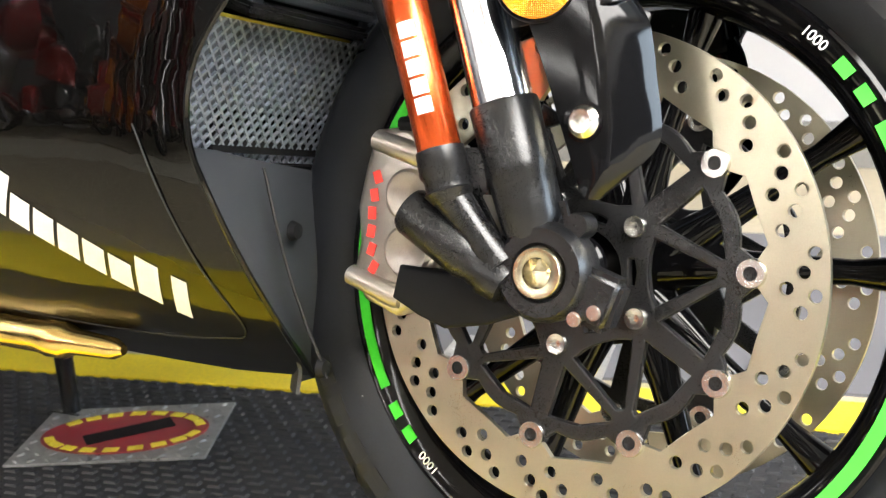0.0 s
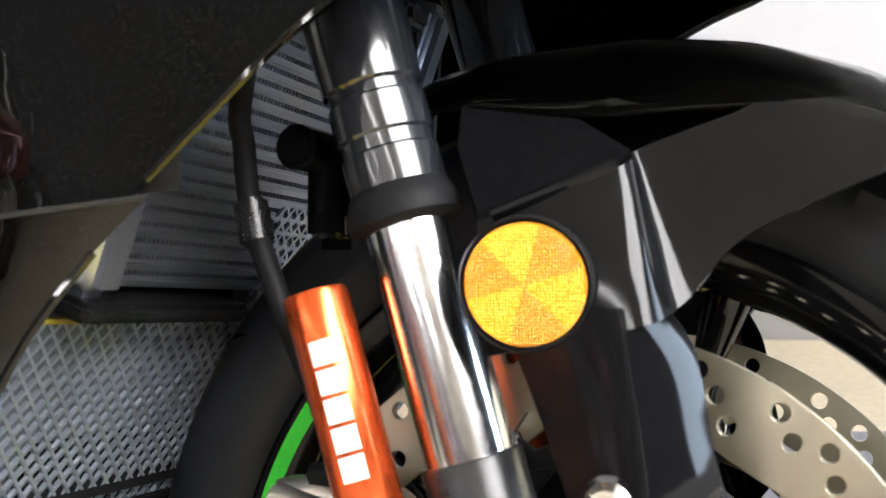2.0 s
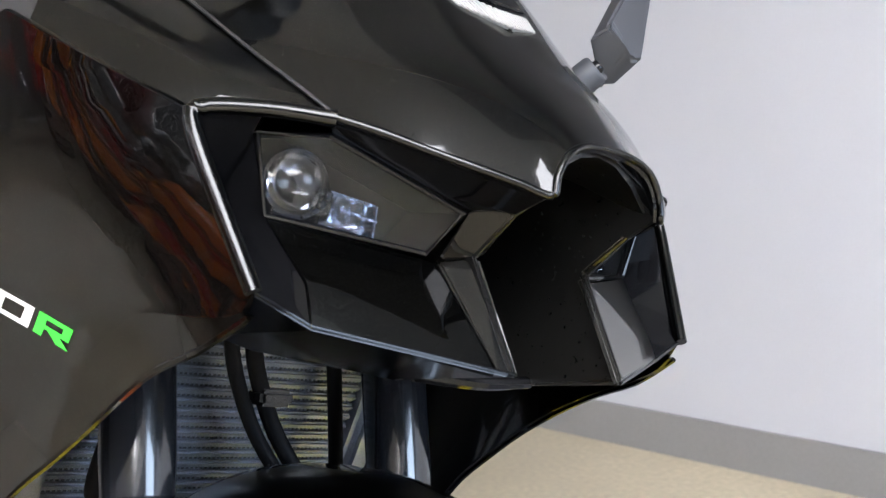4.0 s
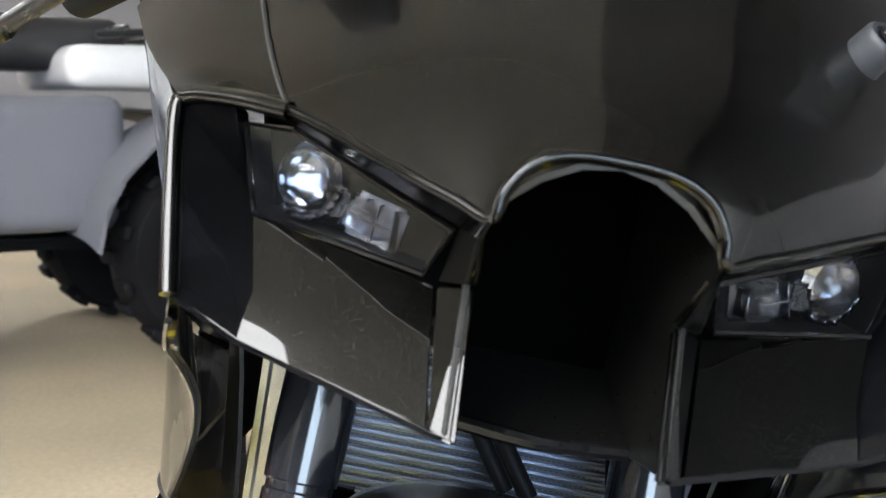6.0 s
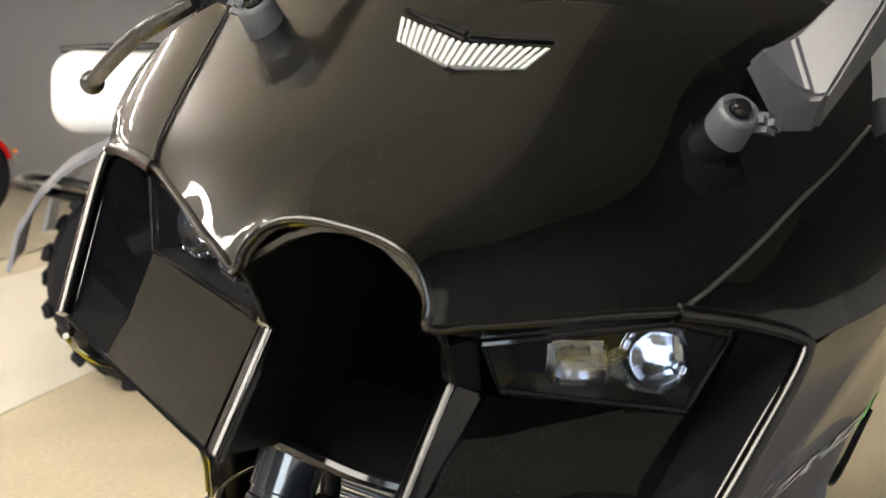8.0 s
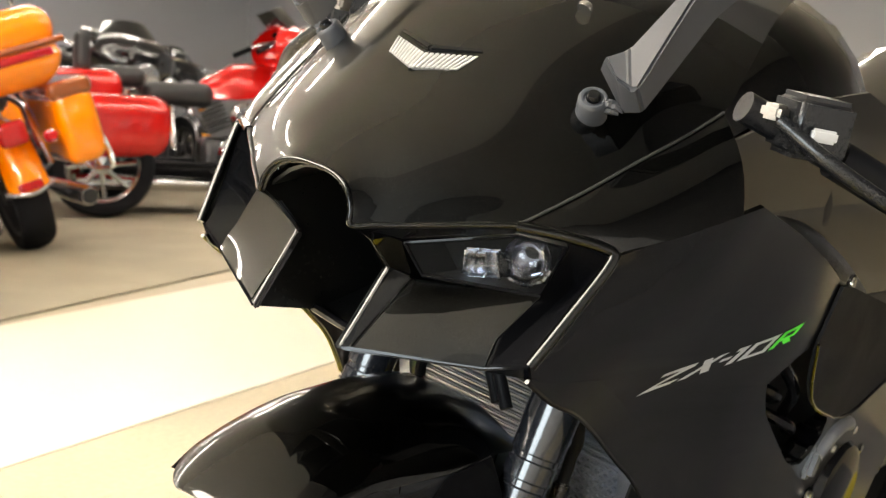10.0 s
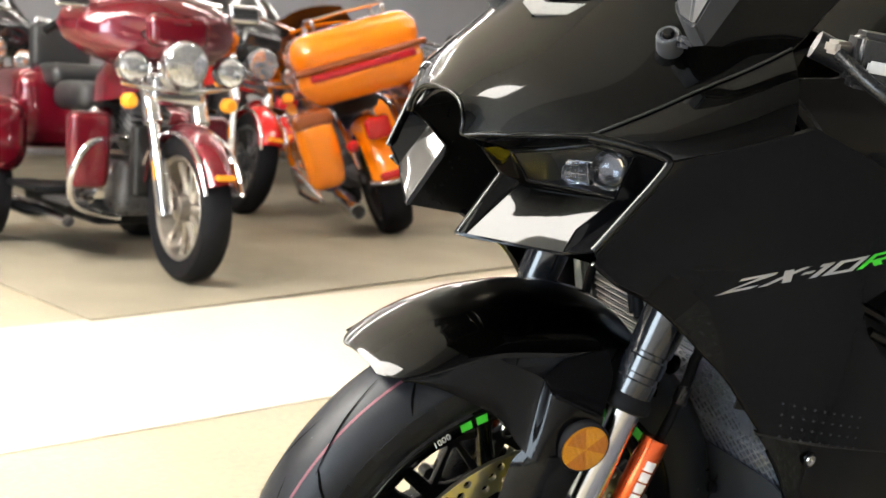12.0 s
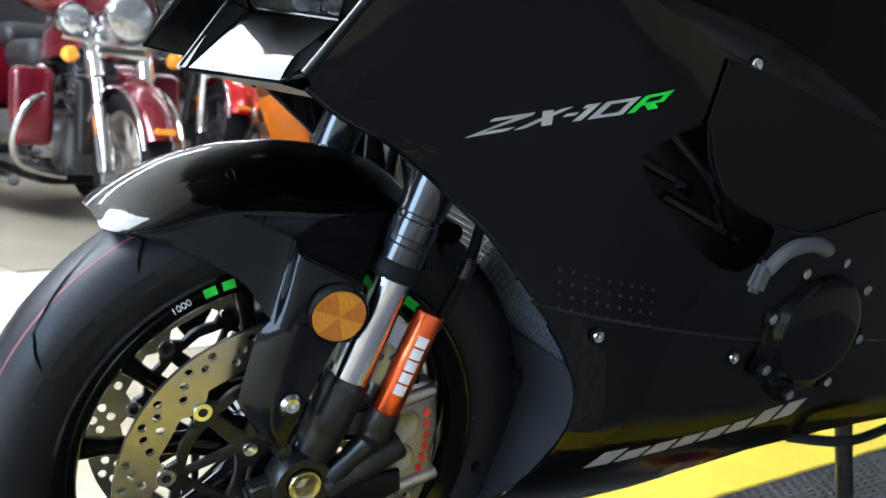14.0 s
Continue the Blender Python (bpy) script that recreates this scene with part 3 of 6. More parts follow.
    part("hose_bracket", block((-0.115, 0.080 * s, 0.222), (0.030, 0.020, 0.050), 0.008, FORK, seg=3), GLOSS, leg)
    part("hose_bracket", rod((-0.128, 0.070 * s, 0.245), (-0.128, 0.100 * s, 0.245), 0.011, n=18, m=FORK, bev=0.003), GLOSS, leg)
    # amber reflector
    m = FORK @ Matrix.Translation((-0.003, 0.126 * s, 0.180)) @ Matrix.Rotation(radians(-8 * s), 4, "Z") @ Matrix.Rotation(radians(-6 * s), 4, "X")
    part("reflector_cup", lathe([(0.0005, -0.010 * s), (0.021, -0.010 * s), (0.0272, -0.003 * s), (0.0278, 0.006 * s), (0.0266, 0.0085 * s), (0.0255, 0.0070 * s), (0.0005, 0.0070 * s)], 48, m), MATTE, leg, "black reflector cup")
    bm = lathe([(0.0004, 0.0088 * s), (0.022, 0.0086 * s), (0.0250, 0.0074 * s), (0.0250, 0.0070 * s), (0.0004, 0.0070 * s)], 48, m)
    part("reflector_lens", bm, AMBER, leg, "amber reflector lens")
    for k in range(6):
        cells = bmesh.new()
        a0 = math.radians(60 * k + 15)
        tilt = 0.10 if k % 2 else -0.10
        mid = a0 + math.pi / 6
        rows = []
        for i in range(7):
            an = a0 + math.pi / 3 * i / 6
            row = []
            for r in (0.0012, 0.009, 0.017, 0.0242):
                px, pz = r * math.cos(an), r * math.sin(an)
                lift = 0.0096 + tilt * (px * math.cos(mid + 1.57) + pz * math.sin(mid + 1.57)) * 0.35
                row.append(cells.verts.new(m @ Vector((px, lift * s, pz))))
            rows.append(row)
        for p, q in zip(rows, rows[1:]):
            for i in range(3):
                cells.faces.new((p[i], p[i + 1], q[i + 1], q[i]))
        part("reflector_facet", cells, AMBER if k % 2 else AMBER_D, leg, flat=True)


for s in (-1, 1):
    build_fork_leg(s)
part("front_axle", rod((0, -0.100, 0), (0, 0.100, 0), 0.0125, m=FORK), ALU, bike)
part("steering_stem", rod((-0.165, 0, 0.40), (-0.195, 0, 0.56), 0.028, m=FORK), SATIN, bike)


def build_fender():
    xs = np.linspace(0, 1, 56) ** 1.25 * -0.286 + 0.190
    blur = np.exp(-np.linspace(-2, 2, 9) ** 2)
    soft = lambda x, v: (lambda d: np.r_[d[:2], np.convolve(np.pad(d, 4, "edge"), blur / blur.sum(), "valid")[2:-2], d[-2:]])(np.interp(-np.array(xs), -np.array(x[::-1]), v[::-1]))
    zt = soft([-0.1, -0.084, -0.044, 0.017, 0.072, 0.124, 0.165, 0.180, 0.190], [0.272, 0.289, 0.2985, 0.303, 0.2965, 0.2795, 0.2535, 0.2420, 0.2325])
    zr = soft([-0.1, -0.05, 0.0, 0.09, 0.14, 0.165, 0.185, 0.190], [0.256, 0.262, 0.2545, 0.2560, 0.243, 0.2350, 0.2290, 0.2290])
    hw = soft([-0.1, -0.05, 0.05, 0.12, 0.15, 0.172, 0.184, 0.190], [0.078, 0.083, 0.080, 0.076, 0.072, 0.062, 0.050, 0.036])
    rows = []
    for x, a, b, w in zip(xs, zt, zr, hw):
        rows.append([(x, w * math.sin(math.pi / 2 * u), b + (a - b) * (1 - abs(math.sin(math.pi / 2 * u)) ** 2.4) ** 0.8) for u in np.linspace(-1, 1, 33)])
    bm = loft(rows, 0.003, 1, (0, 0, 1))
    bmesh.ops.transform(bm, matrix=FORK, verts=bm.verts)
    fender = part("front_fender", bm, PAINT, bike, "glossy black front fender", angle=50)
    for s in (-1, 1):
        V = [(0.176, 0.061, 0.2315), (0.140, 0.0745, 0.2430), (0.090, 0.0785, 0.2560), (0.068, 0.0815, 0.2505), (0.033, 0.0900, 0.2370), (0.031, 0.1125, 0.2275), (-0.027, 0.1225, 0.2060),
             (-0.020, 0.1270, 0.1500), (-0.022, 0.1275, 0.1060), (0.030, 0.1270, 0.0470), (0.044, 0.1275, 0.0690), (0.046, 0.1285, 0.1120), (0.040, 0.1260, 0.1620), (0.056, 0.1080, 0.1720),
             (0.077, 0.0960, 0.1980), (0.115, 0.0870, 0.2180), (0.146, 0.0775, 0.2290), (0.062, 0.1130, 0.1290), (0.063, 0.1110, 0.0800)]
        top = through_points([V[i] for i in (0, 1, 2, 3, 4, 5, 6)], 7)
        low = through_points([V[i] for i in (0, 16, 15, 14, 13, 12, 7)], 7)
        rows = []
        for q, r in zip(top, low):
            rows.append([tuple(q.lerp(r, f) + Vector((0.25, 0.75, 0.25)) * 0.0016 * math.sin(math.pi * f)) for f in np.linspace(0, 1, 9)])
        bm = loft(rows, 0.003, s, (0, s, 0.2))
        bmesh.ops.transform(bm, matrix=FORK, verts=bm.verts)
        part("fender_side", bm, GLOSS, fender, angle=58)
        # guard in front of the fork leg: a flat outer face, a soft crease and a rounded front face
        rows = []
        for z, xl, xc, xf in ((0.170, -0.016, 0.033, 0.050), (0.156, -0.010, 0.036, 0.0585), (0.140, -0.003, 0.0385, 0.0625), (0.120, 0.005, 0.0415, 0.0655), (0.100, 0.012, 0.0438, 0.0690), (0.082, 0.0185, 0.0455, 0.0690), (0.066, 0.0245, 0.0465, 0.0590), (0.056, 0.0280, 0.0430, 0.0500), (0.047, 0.0300, 0.0370, 0.0410)):
            k = min(1.0, (xf - xc) / 0.02)
            rows.append([(xl, 0.1272, z), ((xl + xc) / 2, 0.1284, z), (xc - 0.004, 0.1290, z), (xc - 0.001, 0.1284, z), (xc + 0.003 * k, 0.1262, z), (xc + (xf - xc) * 0.45, 0.1262 - 0.0080 * k, z), (xc + (xf - xc) * 0.78, 0.1262 - 0.0155 * k, z), (xf, 0.1262 - 0.0250 * k, z)])
        cols = [through_points([r[j] for r in rows], 3) for j in range(8)]
        bm = loft([[tuple(c[i]) for c in cols] for i in range(len(cols[0]))], 0.0016, s, (0.3, s, 0))
        bmesh.ops.transform(bm, matrix=FORK, verts=bm.verts)
        part("fork_guard", bm, GLOSS, fender, "glossy black guard before the fork leg", angle=45)
        V = [(-0.050, 0.084, 0.262), (0.006, 0.083, 0.2535), (0.031, 0.0880, 0.2375), (0.030, 0.1105, 0.2265), (-0.027, 0.1210, 0.2055), (-0.042, 0.108, 0.240)]
        bm = panel(V, [(0, 1, 2, 3, 4, 5)], 0.003, s, 0.001, inward=(0, -s, 0))
        bmesh.ops.transform(bm, matrix=FORK, verts=bm.verts)
        part("fender_inset", bm, GLOSS, fender, "gloss black fender inset")
        part("fender_ridge", tube([(-0.020, 0.1225 * s, 0.2085), (0.006, 0.1172 * s, 0.2190), (0.030, 0.1125 * s, 0.2285)], 0.0028, 8, FORK), GLOSS, fender)
        b = FORK @ Matrix.Translation((0.031, 0.1285 * s, 0.093))
        part("fender_bolt", lathe([(0.0035, 0.002 * s), (0.0035, 0.0050 * s), (0.0070, 0.0055 * s), (0.0085, 0.0035 * s), (0.0105, 0.0010 * s), (0.0105, -0.001 * s), (0.0004, -0.001 * s), (0.0004, 0.002 * s)], 24, b), ALU, fender, "bright hex-socket bolt")
        part("bolt_washer", lathe([(0.0100, 0.0015 * s), (0.0125, 0.0012 * s), (0.0125, -0.001 * s), (0.0100, -0.001 * s)], 24, b), GLOSS, fender)


build_fender()


# ---- bodywork ----
@functools.lru_cache(maxsize=None)
def side_y(x, z):
    """The half width of the fairing, evened out."""
    return sum(raw_side(x + dx, z + dz) for dx in (-0.03, -0.01, 0.01, 0.03) for dz in (-0.03, -0.01, 0.01, 0.03)) / 16


def raw_side(x, z):
    base = float(np.interp(-x, [-0.12, -0.05, 0.05, 0.2, 0.4, 0.8], [0.165, 0.186, 0.200, 0.243, 0.250, 0.250]))
    lift = max(0.0, z - 0.68) * float(np.interp(-x, [-0.1, -0.05, 0.03, 0.2, 0.4], [0.1, 0.1, 0.32, 0.18, 0.0]))
    t = min(max((0.68 - z) / 0.5, 0), 1)
    tuck = max(0.0, 0.37 - z) ** 2 * 4.2
    flank = 0.13 * min(max(0.73 - z, 0.0), 0.14) * float(np.interp(-x, [-0.06, 0.0, 0.12, 0.28], [0, 1, 1, 0]))
    return base + lift - 0.055 * t - tuck - flank


ARCH = smooth_line([(-0.150, 0.520), (-0.100, 0.573), (-0.060, 0.603), (-0.020, 0.632), (0.030, 0.660), (0.070, 0.676), (0.092, 0.690), (0.096, 0.705)], 26)
FRONT_LOW = smooth_line([(-0.218, 0.203), (-0.212, 0.222), (-0.208, 0.275), (-0.216, 0.335), (-0.227, 0.380), (-0.222, 0.420), (-0.205, 0.452), (-0.180, 0.485), (-0.155, 0.512)], 24)
UPPER_REST = [(0.050, 0.789), (0.010, 0.806), (-0.034, 0.826), (-0.056, 0.835), (-0.130, 0.812), (-0.245, 0.767), (-0.320, 0.745), (-0.448, 0.710), (-0.740, 0.610), (-0.740, 0.448), (-0.430, 0.472), (-0.243, 0.500), (-0.155, 0.512)]
LOWER = FRONT_LOW + [(-0.243, 0.4985), (-0.430, 0.4705), (-0.740, 0.4465), (-0.740, 0.262), (-0.560, 0.228), (-0.400, 0.211), (-0.280, 0.203)]
LOWER_LEFT = FRONT_LOW + LOWER[len(FRONT_LOW) : len(FRONT_LOW) + 3] + [(-0.740, 0.338), (-0.620, 0.332), (-0.500, 0.318), (-0.420, 0.294), (-0.340, 0.250), (-0.260, 0.215)]
VENT = smooth_line([(-0.205, 0.665), (-0.240, 0.690), (-0.278, 0.698), (-0.288, 0.672), (-0.325, 0.636), (-0.372, 0.618), (-0.400, 0.585), (-0.375, 0.552), (-0.330, 0.560), (-0.270, 0.600), (-0.225, 0.635), (-0.205, 0.665)], 26)[:-1]


def on_side(x, z, s, off=0.0):
    return Vector((x, s * (side_y(x, z) + off), z))


def decal(quads, s, off, material, parent, label):
    """Flat printed shapes laid on the side panel; quads of x, z corners."""
    for q in quads:
        n = 4
        rows = []
        for i in range(n + 1):
            f = i / n
            a = Vector(q[0]).lerp(Vector(q[1]), f)
            b = Vector(q[3]).lerp(Vector(q[2]), f)
            rows.append([tuple(on_side(*a.lerp(b, j / 3), 1, off)) for j in range(4)])
        part("printed_mark", loft(rows, 0, s), material, parent, label)


BAND = []
for i, (x, z) in enumerate(ARCH):
    (x0, z0), (x1, z1) = ARCH[max(i - 1, 0)], ARCH[min(i + 1, len(ARCH) - 1)]
    d = Vector((x1 - x0, z1 - z0)).normalized()
    w = 0.030 * min(1.0, (len(ARCH) - 1 - i) / 7)
    BAND.append((x - d.y * w, z + d.x * w))


def lower_y(x, z):
    """The lower fairing turns in towards its front edge."""
    front = float(np.interp(z, [q[1] for q in FRONT_LOW], [q[0] for q in FRONT_LOW]))
    return side_y(x, z) - 0.002 - 0.005 * max(0.0, 1 - (front - x) / 0.060) ** 2


def build_side(s):
    fairing = part("side_fairing", skin(ARCH[:2] + BAND[2:] + UPPER_REST, side_y, 0.004, s, 0.018, [VENT]), PAINT, bike, "glossy black side fairing", angle=60)
    low = part("lower_fairing", skin(LOWER if s < 0 else LOWER_LEFT, lower_y, 0.004, s, 0.016), PAINT, bike, "glossy black lower fairing", angle=60)
    # near-black sheet behind the opening stands for the shade inside the vent
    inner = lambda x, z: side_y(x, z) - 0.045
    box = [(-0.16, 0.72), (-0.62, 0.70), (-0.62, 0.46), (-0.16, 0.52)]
    part("vent_shade", skin(box, inner, 0.003, s, 0.05), DARK, fairing)
    for a, b in (((-0.215, 0.660), (-0.30, 0.625)), ((-0.24, 0.690), (-0.35, 0.600)), ((-0.27, 0.62), (-0.38, 0.575))):
        part("vent_blade", tube([on_side(*a, s, -0.03), on_side((a[0] + b[0]) / 2, (a[1] + b[1]) / 2, s, -0.012), on_side(*b, s, -0.03)], 0.006, 8), GLOSS, fairing)
    # band that turns in towards the wheel arch
    rows = [[(*q, 0.0), (*r, 0.0022)] for q, r in zip([ARCH[1]] + BAND[2:-1], ARCH[1:-1])]
    rows = [[(x, side_y(x, z) - k * min(1.0, (len(rows) - i) / 8, i / 4), z) for x, z, k in row] for i, row in enumerate(rows)]
    part("arch_band", loft(rows, 0.004, s, (0, s, 0)), PAINT, fairing, angle=60)
    part("edge_trim", tube([(x, s * (side_y(x, z) - 0.0022 * min(1.0, (25 - i * 3) / 8, i * 3 / 4)), z) for i, (x, z) in enumerate(ARCH[::3])], 0.0020, 6, steps=3), PAINT, fairing)
    part("edge_trim", tube([(x, s * lower_y(x, z), z) for x, z in FRONT_LOW[::3]], 0.0022, 6, steps=3), PAINT, low)
    # screws
    for x, z in ((-0.222, 0.484), (-0.405, 0.452), (-0.300, 0.755)) + (((-0.345, 0.640),) if s > 0 else ()):
        m = Matrix.Translation(on_side(x, z, s))
        part("panel_screw", lathe([(0.0026, 0.0005 * s), (0.0026, 0.0020 * s), (0.0056, 0.0024 * s), (0.0064, 0.0008 * s), (0.0064, -0.003 * s), (0.0003, -0.003 * s), (0.0003, 0.0005 * s)], 18, m), ALU, fairing, "bright hex-socket screw")
        part("screw_washer", lathe([(0.0064, 0.0008 * s), (0.0088, 0.0004 * s), (0.0088, -0.002 * s), (0.0064, -0.002 * s)], 18, m), GLOSS, fairing)
    # the model mark: slanted strokes, the last sign green
    o, ex, ey = (Vector((-0.047, 0.6632)), Vector((-0.156, 0.0463)), Vector((-0.011, 0.0180))) if s > 0 else (Vector((-0.2045, 0.7049)), Vector((0.156, -0.0463)), Vector((0.009, 0.0119)))
    at = lambda u, v: tuple(o + ex * u + ey * v)
    bar = lambda u0, u1, v0, v1: ((u0, v0), (u1, v0), (u1, v1), (u0, v1))
    pale = [bar(0.05, 0.26, 0.80, 1.0), ((0.0, 0.0), (0.085, 0.20), (0.26, 0.80), (0.175, 0.80)), ((0.0, 0.0), (0.21, 0.0), (0.24, 0.2), (0.085, 0.2)),
            ((0.25, 0.0), (0.305, 0.0), (0.45, 1.0), (0.395, 1.0)), ((0.295, 1.0), (0.35, 1.0), (0.445, 0.0), (0.39, 0.0)), bar(0.455, 0.52, 0.40, 0.60),
            bar(0.545, 0.59, 0.0, 1.0), bar(0.515, 0.545, 0.80, 1.0), bar(0.62, 0.80, 0.0, 0.2), bar(0.62, 0.80, 0.8, 1.0), bar(0.62, 0.662, 0.2, 0.8), bar(0.758, 0.80, 0.2, 0.8)]
    fresh = [bar(0.825, 0.99, 0.80, 1.0), bar(0.825, 0.867, 0.0, 0.8), bar(0.95, 0.99, 0.52, 0.8), bar(0.867, 0.99, 0.36, 0.54), ((0.885, 0.36), (0.945, 0.36), (1.0, 0.0), (0.94, 0.0))]
    decal([[at(*q) for q in quad] for quad in pale], s, 0.0006, SILVER_P if s > 0 else WHITE_P, fairing, "silver printed stroke")
    decal([[at(*q) for q in quad] for quad in fresh], s, 0.0007, GREEN_P, fairing, "green printed stroke")
    # maker's name on the lower fairing as plain blocks
    quads = []
    for i in range(8):
        if s > 0:
            a, w, up = (-0.262 - 0.0352 * i, 0.3265 + 0.0052 * i), 0.029, 0.0043
            hx, hz = (-0.016, 0.021) if i in (0, 6, 7) else (-0.011, 0.0145)
        else:
            a, w, up = (-0.2735 - 0.0172 * i, 0.2490 + 0.0100 * i), 0.0145, 0.0084
            hx, hz = (0.016, 0.029) if i in (0, 1, 7) else (0.0105, 0.0195)
            if i == 0:
                a, w, up = (-0.2735, 0.2490), 0.0095, 0.0050
        quads.append((a, (a[0] - w, a[1] + up), (a[0] - w + hx, a[1] + up + hz), (a[0] + hx, a[1] + hz)))
    decal(quads, s, -0.0012, WHITE_P if s < 0 else SILVER_P, low, "pale printed block")
    # rows of small dots
    if s > 0:
        for i in range(9):
            for j in range(4):
                c = on_side(-0.175 - 0.0125 * i + 0.003 * j, 0.512 + 0.0125 * j - 0.002 * i, s, 0.0008)
                part("grip_dot", lathe([(0.0002, 0.0006), (0.0013, 0.0004), (0.0013, -0.0008), (0.0002, -0.0008)], 8, Matrix.Translation(c)), GREYS, fairing)
    # fine seam round the printed lower panel, the long mid seam of the left side
    if s < 0:
        part("panel_seam", tube([on_side(x, z, s, -0.0018) for x, z in ((-0.264, 0.386), (-0.250, 0.340), (-0.240, 0.290), (-0.236, 0.243), (-0.262, 0.234), (-0.34, 0.232), (-0.46, 0.240))], 0.0007, 6), DARK, low)
    part("panel_seam", tube([on_side(x, z, s, 0.0005) for x, z in ((-0.150, 0.513), (-0.243, 0.4995), (-0.430, 0.4715), (-0.60, 0.459))], 0.0013, 6), DARK, low)
    # rear cover over the vent, held by a screw
    cover = smooth_line([(-0.262, 0.700), (-0.285, 0.655), (-0.330, 0.622), (-0.385, 0.604), (-0.435, 0.592), (-0.56, 0.622), (-0.70, 0.640)], 20) + [(-0.70, 0.650), (-0.52, 0.700), (-0.43, 0.722), (-0.30, 0.752), (-0.262, 0.757)]
    part("rear_cover", skin(cover, lambda x, z: side_y(x, z) + 0.004, 0.003, s, 0.03), MATTE, fairing, "black rear cover panel", angle=60)
    part("edge_trim", tube([on_side(x, z, s, 0.0045) for x, z in cover[:20:3]], 0.0018, 6, steps=3), PAINT, fairing)
    # dark tank side below the handlebar
    side = [(-0.05, 0.800), (-0.055, 0.862), (-0.16, 0.868), (-0.30, 0.905), (-0.45, 0.920), (-0.66, 0.880), (-0.80, 0.80), (-0.80, 0.60), (-0.30, 0.70)]
    part("inner_panel", skin(side, lambda x, z: 0.172 + 0.10 * max(0.0, 0.80 - z), 0.003, s, 0.05), PAINT, fairing, "black inner panel below the tank", angle=60)
    return fairing, low


for s in (-1, 1):
    build_side(s)


def build_engine():
    m = Matrix.Translation((-0.512, 0.196, 0.481))
    eng = part("engine_cover", lathe([(0.0005, 0.048), (0.052, 0.048), (0.060, 0.045), (0.065, 0.036), (0.074, 0.034), (0.077, 0.030), (0.077, -0.03), (0.0005, -0.03)], 56, m), GLOSS, bike, "round black engine cover with bolts")
    for k in range(8):
        p = polar(0.077, 45 * k + 12)
        part("cover_lobe", rod((p[0], -0.02, p[2]), (p[0], 0.036, p[2]), 0.0125, n=20, m=m, bev=0.003), GLOSS, eng)
        part("cover_bolt", rod((p[0], 0.034, p[2]), (p[0], 0.041, p[2]), 0.0060, n=6, m=m, bev=0.001), ALU, eng)
    part("engine_block", block((-0.47, 0.0, 0.48), (0.42, 0.32, 0.28), 0.03, seg=3), MATTE, bike)
    part("hose_clip", tube([(-0.405, 0.236, 0.552), (-0.425, 0.240, 0.574), (-0.460, 0.240, 0.580), (-0.490, 0.236, 0.572)], 0.0085, 12), GREYM, bike, "grey metal hose clip")
    part("hose_clip", block((-0.398, 0.236, 0.545), (0.022, 0.014, 0.034), 0.005, rot=Matrix.Rotation(radians(-14), 4, "Y")), GREYM, bike)
    # header pipe under the lower fairing and side stand
    part("exhaust_pipe", turned((-0.352, -0.118, 0.2165), (-0.80, -0.122, 0.234), [(0, 0.004), (0.02, 0.0085), (0.11, 0.0105), (0.13, 0.0150), (0.17, 0.0155), (0.19, 0.0135), (0.30, 0.0135), (0.32, 0.0150), (1, 0.0155)], 20), GOLDM, bike, "golden heat-tinted exhaust pipe")
    part("side_stand", tube([(-0.725, 0.15, 0.32), (-0.74, 0.19, 0.18), (-0.76, 0.235, 0.060)], 0.011, 12), SATIN, bike, "black steel side stand")
    part("stand_foot", block((-0.762, 0.238, 0.056), (0.05, 0.035, 0.008), 0.003), SATIN, bike)
    part("foot_lever", tube([(-0.56, 0.20, 0.33), (-0.62, 0.235, 0.335), (-0.70, 0.235, 0.345)], 0.006, 8), SATIN, bike)


build_engine()


def build_shroud():
    xz = sorted((z, x) for x, z in FRONT_LOW)
    zs, xs = [p[0] for p in xz], [p[1] for p in xz]
    rows = []
    for i in range(11):
        row = []
        for j in range(17):
            u = -1 + j / 8
            top = float(np.interp(u, [-1, -0.75, 0, 0.1, 0.9, 1], [0.372, 0.371, 0.358, 0.430, 0.430, 0.430]))
            z = 0.190 + (top - 0.190) * i / 10
            x = float(np.interp(z, zs, xs))
            x_in = max(x - 0.030 * (1 - abs(u) ** 3) - 0.004, -0.2 + 0.35 * (z - 0.55) + 0.007)
            row.append((x_in, (lower_y(x, max(z, 0.215)) - 0.006) * u, z))
        rows.append(row)
    sh = part("inner_shroud", loft(rows, 0.003, 1, (1, 0, 0)), GREYP, bike, "grey plastic inner fairing", angle=50)
    for s, pts, clips in ((1, [(-0.245, 0.092, 0.425), (-0.252, 0.082, 0.37), (-0.232, 0.072, 0.27), (-0.205, 0.05, 0.21)], ((-0.249, 0.084, 0.378), (-0.222, 0.078, 0.272))), (-1, [(-0.24, 0.10, 0.36), (-0.225, 0.085, 0.28), (-0.20, 0.07, 0.205)], ((-0.236, 0.066, 0.313), (-0.205, 0.07, 0.212)))):
        part("shroud_seam", tube([(x + 0.003, y * s, z) for x, y, z in pts], 0.0014, 6), DARK, sh)
        for x, y, z in clips:
            part("push_clip", lathe([(0.0004, 0.006), (0.006, 0.005), (0.008, 0.0), (0.0004, 0.0)], 16, Matrix.Translation((x + 0.002, y * s, z)) @ Matrix.Rotation(radians(-90), 4, "Z")), MATTE, sh)


build_shroud()


def rad_pt(u, z, out=0.0):
    return (-0.2 + 0.35 * (z - 0.55) + out, u, z)


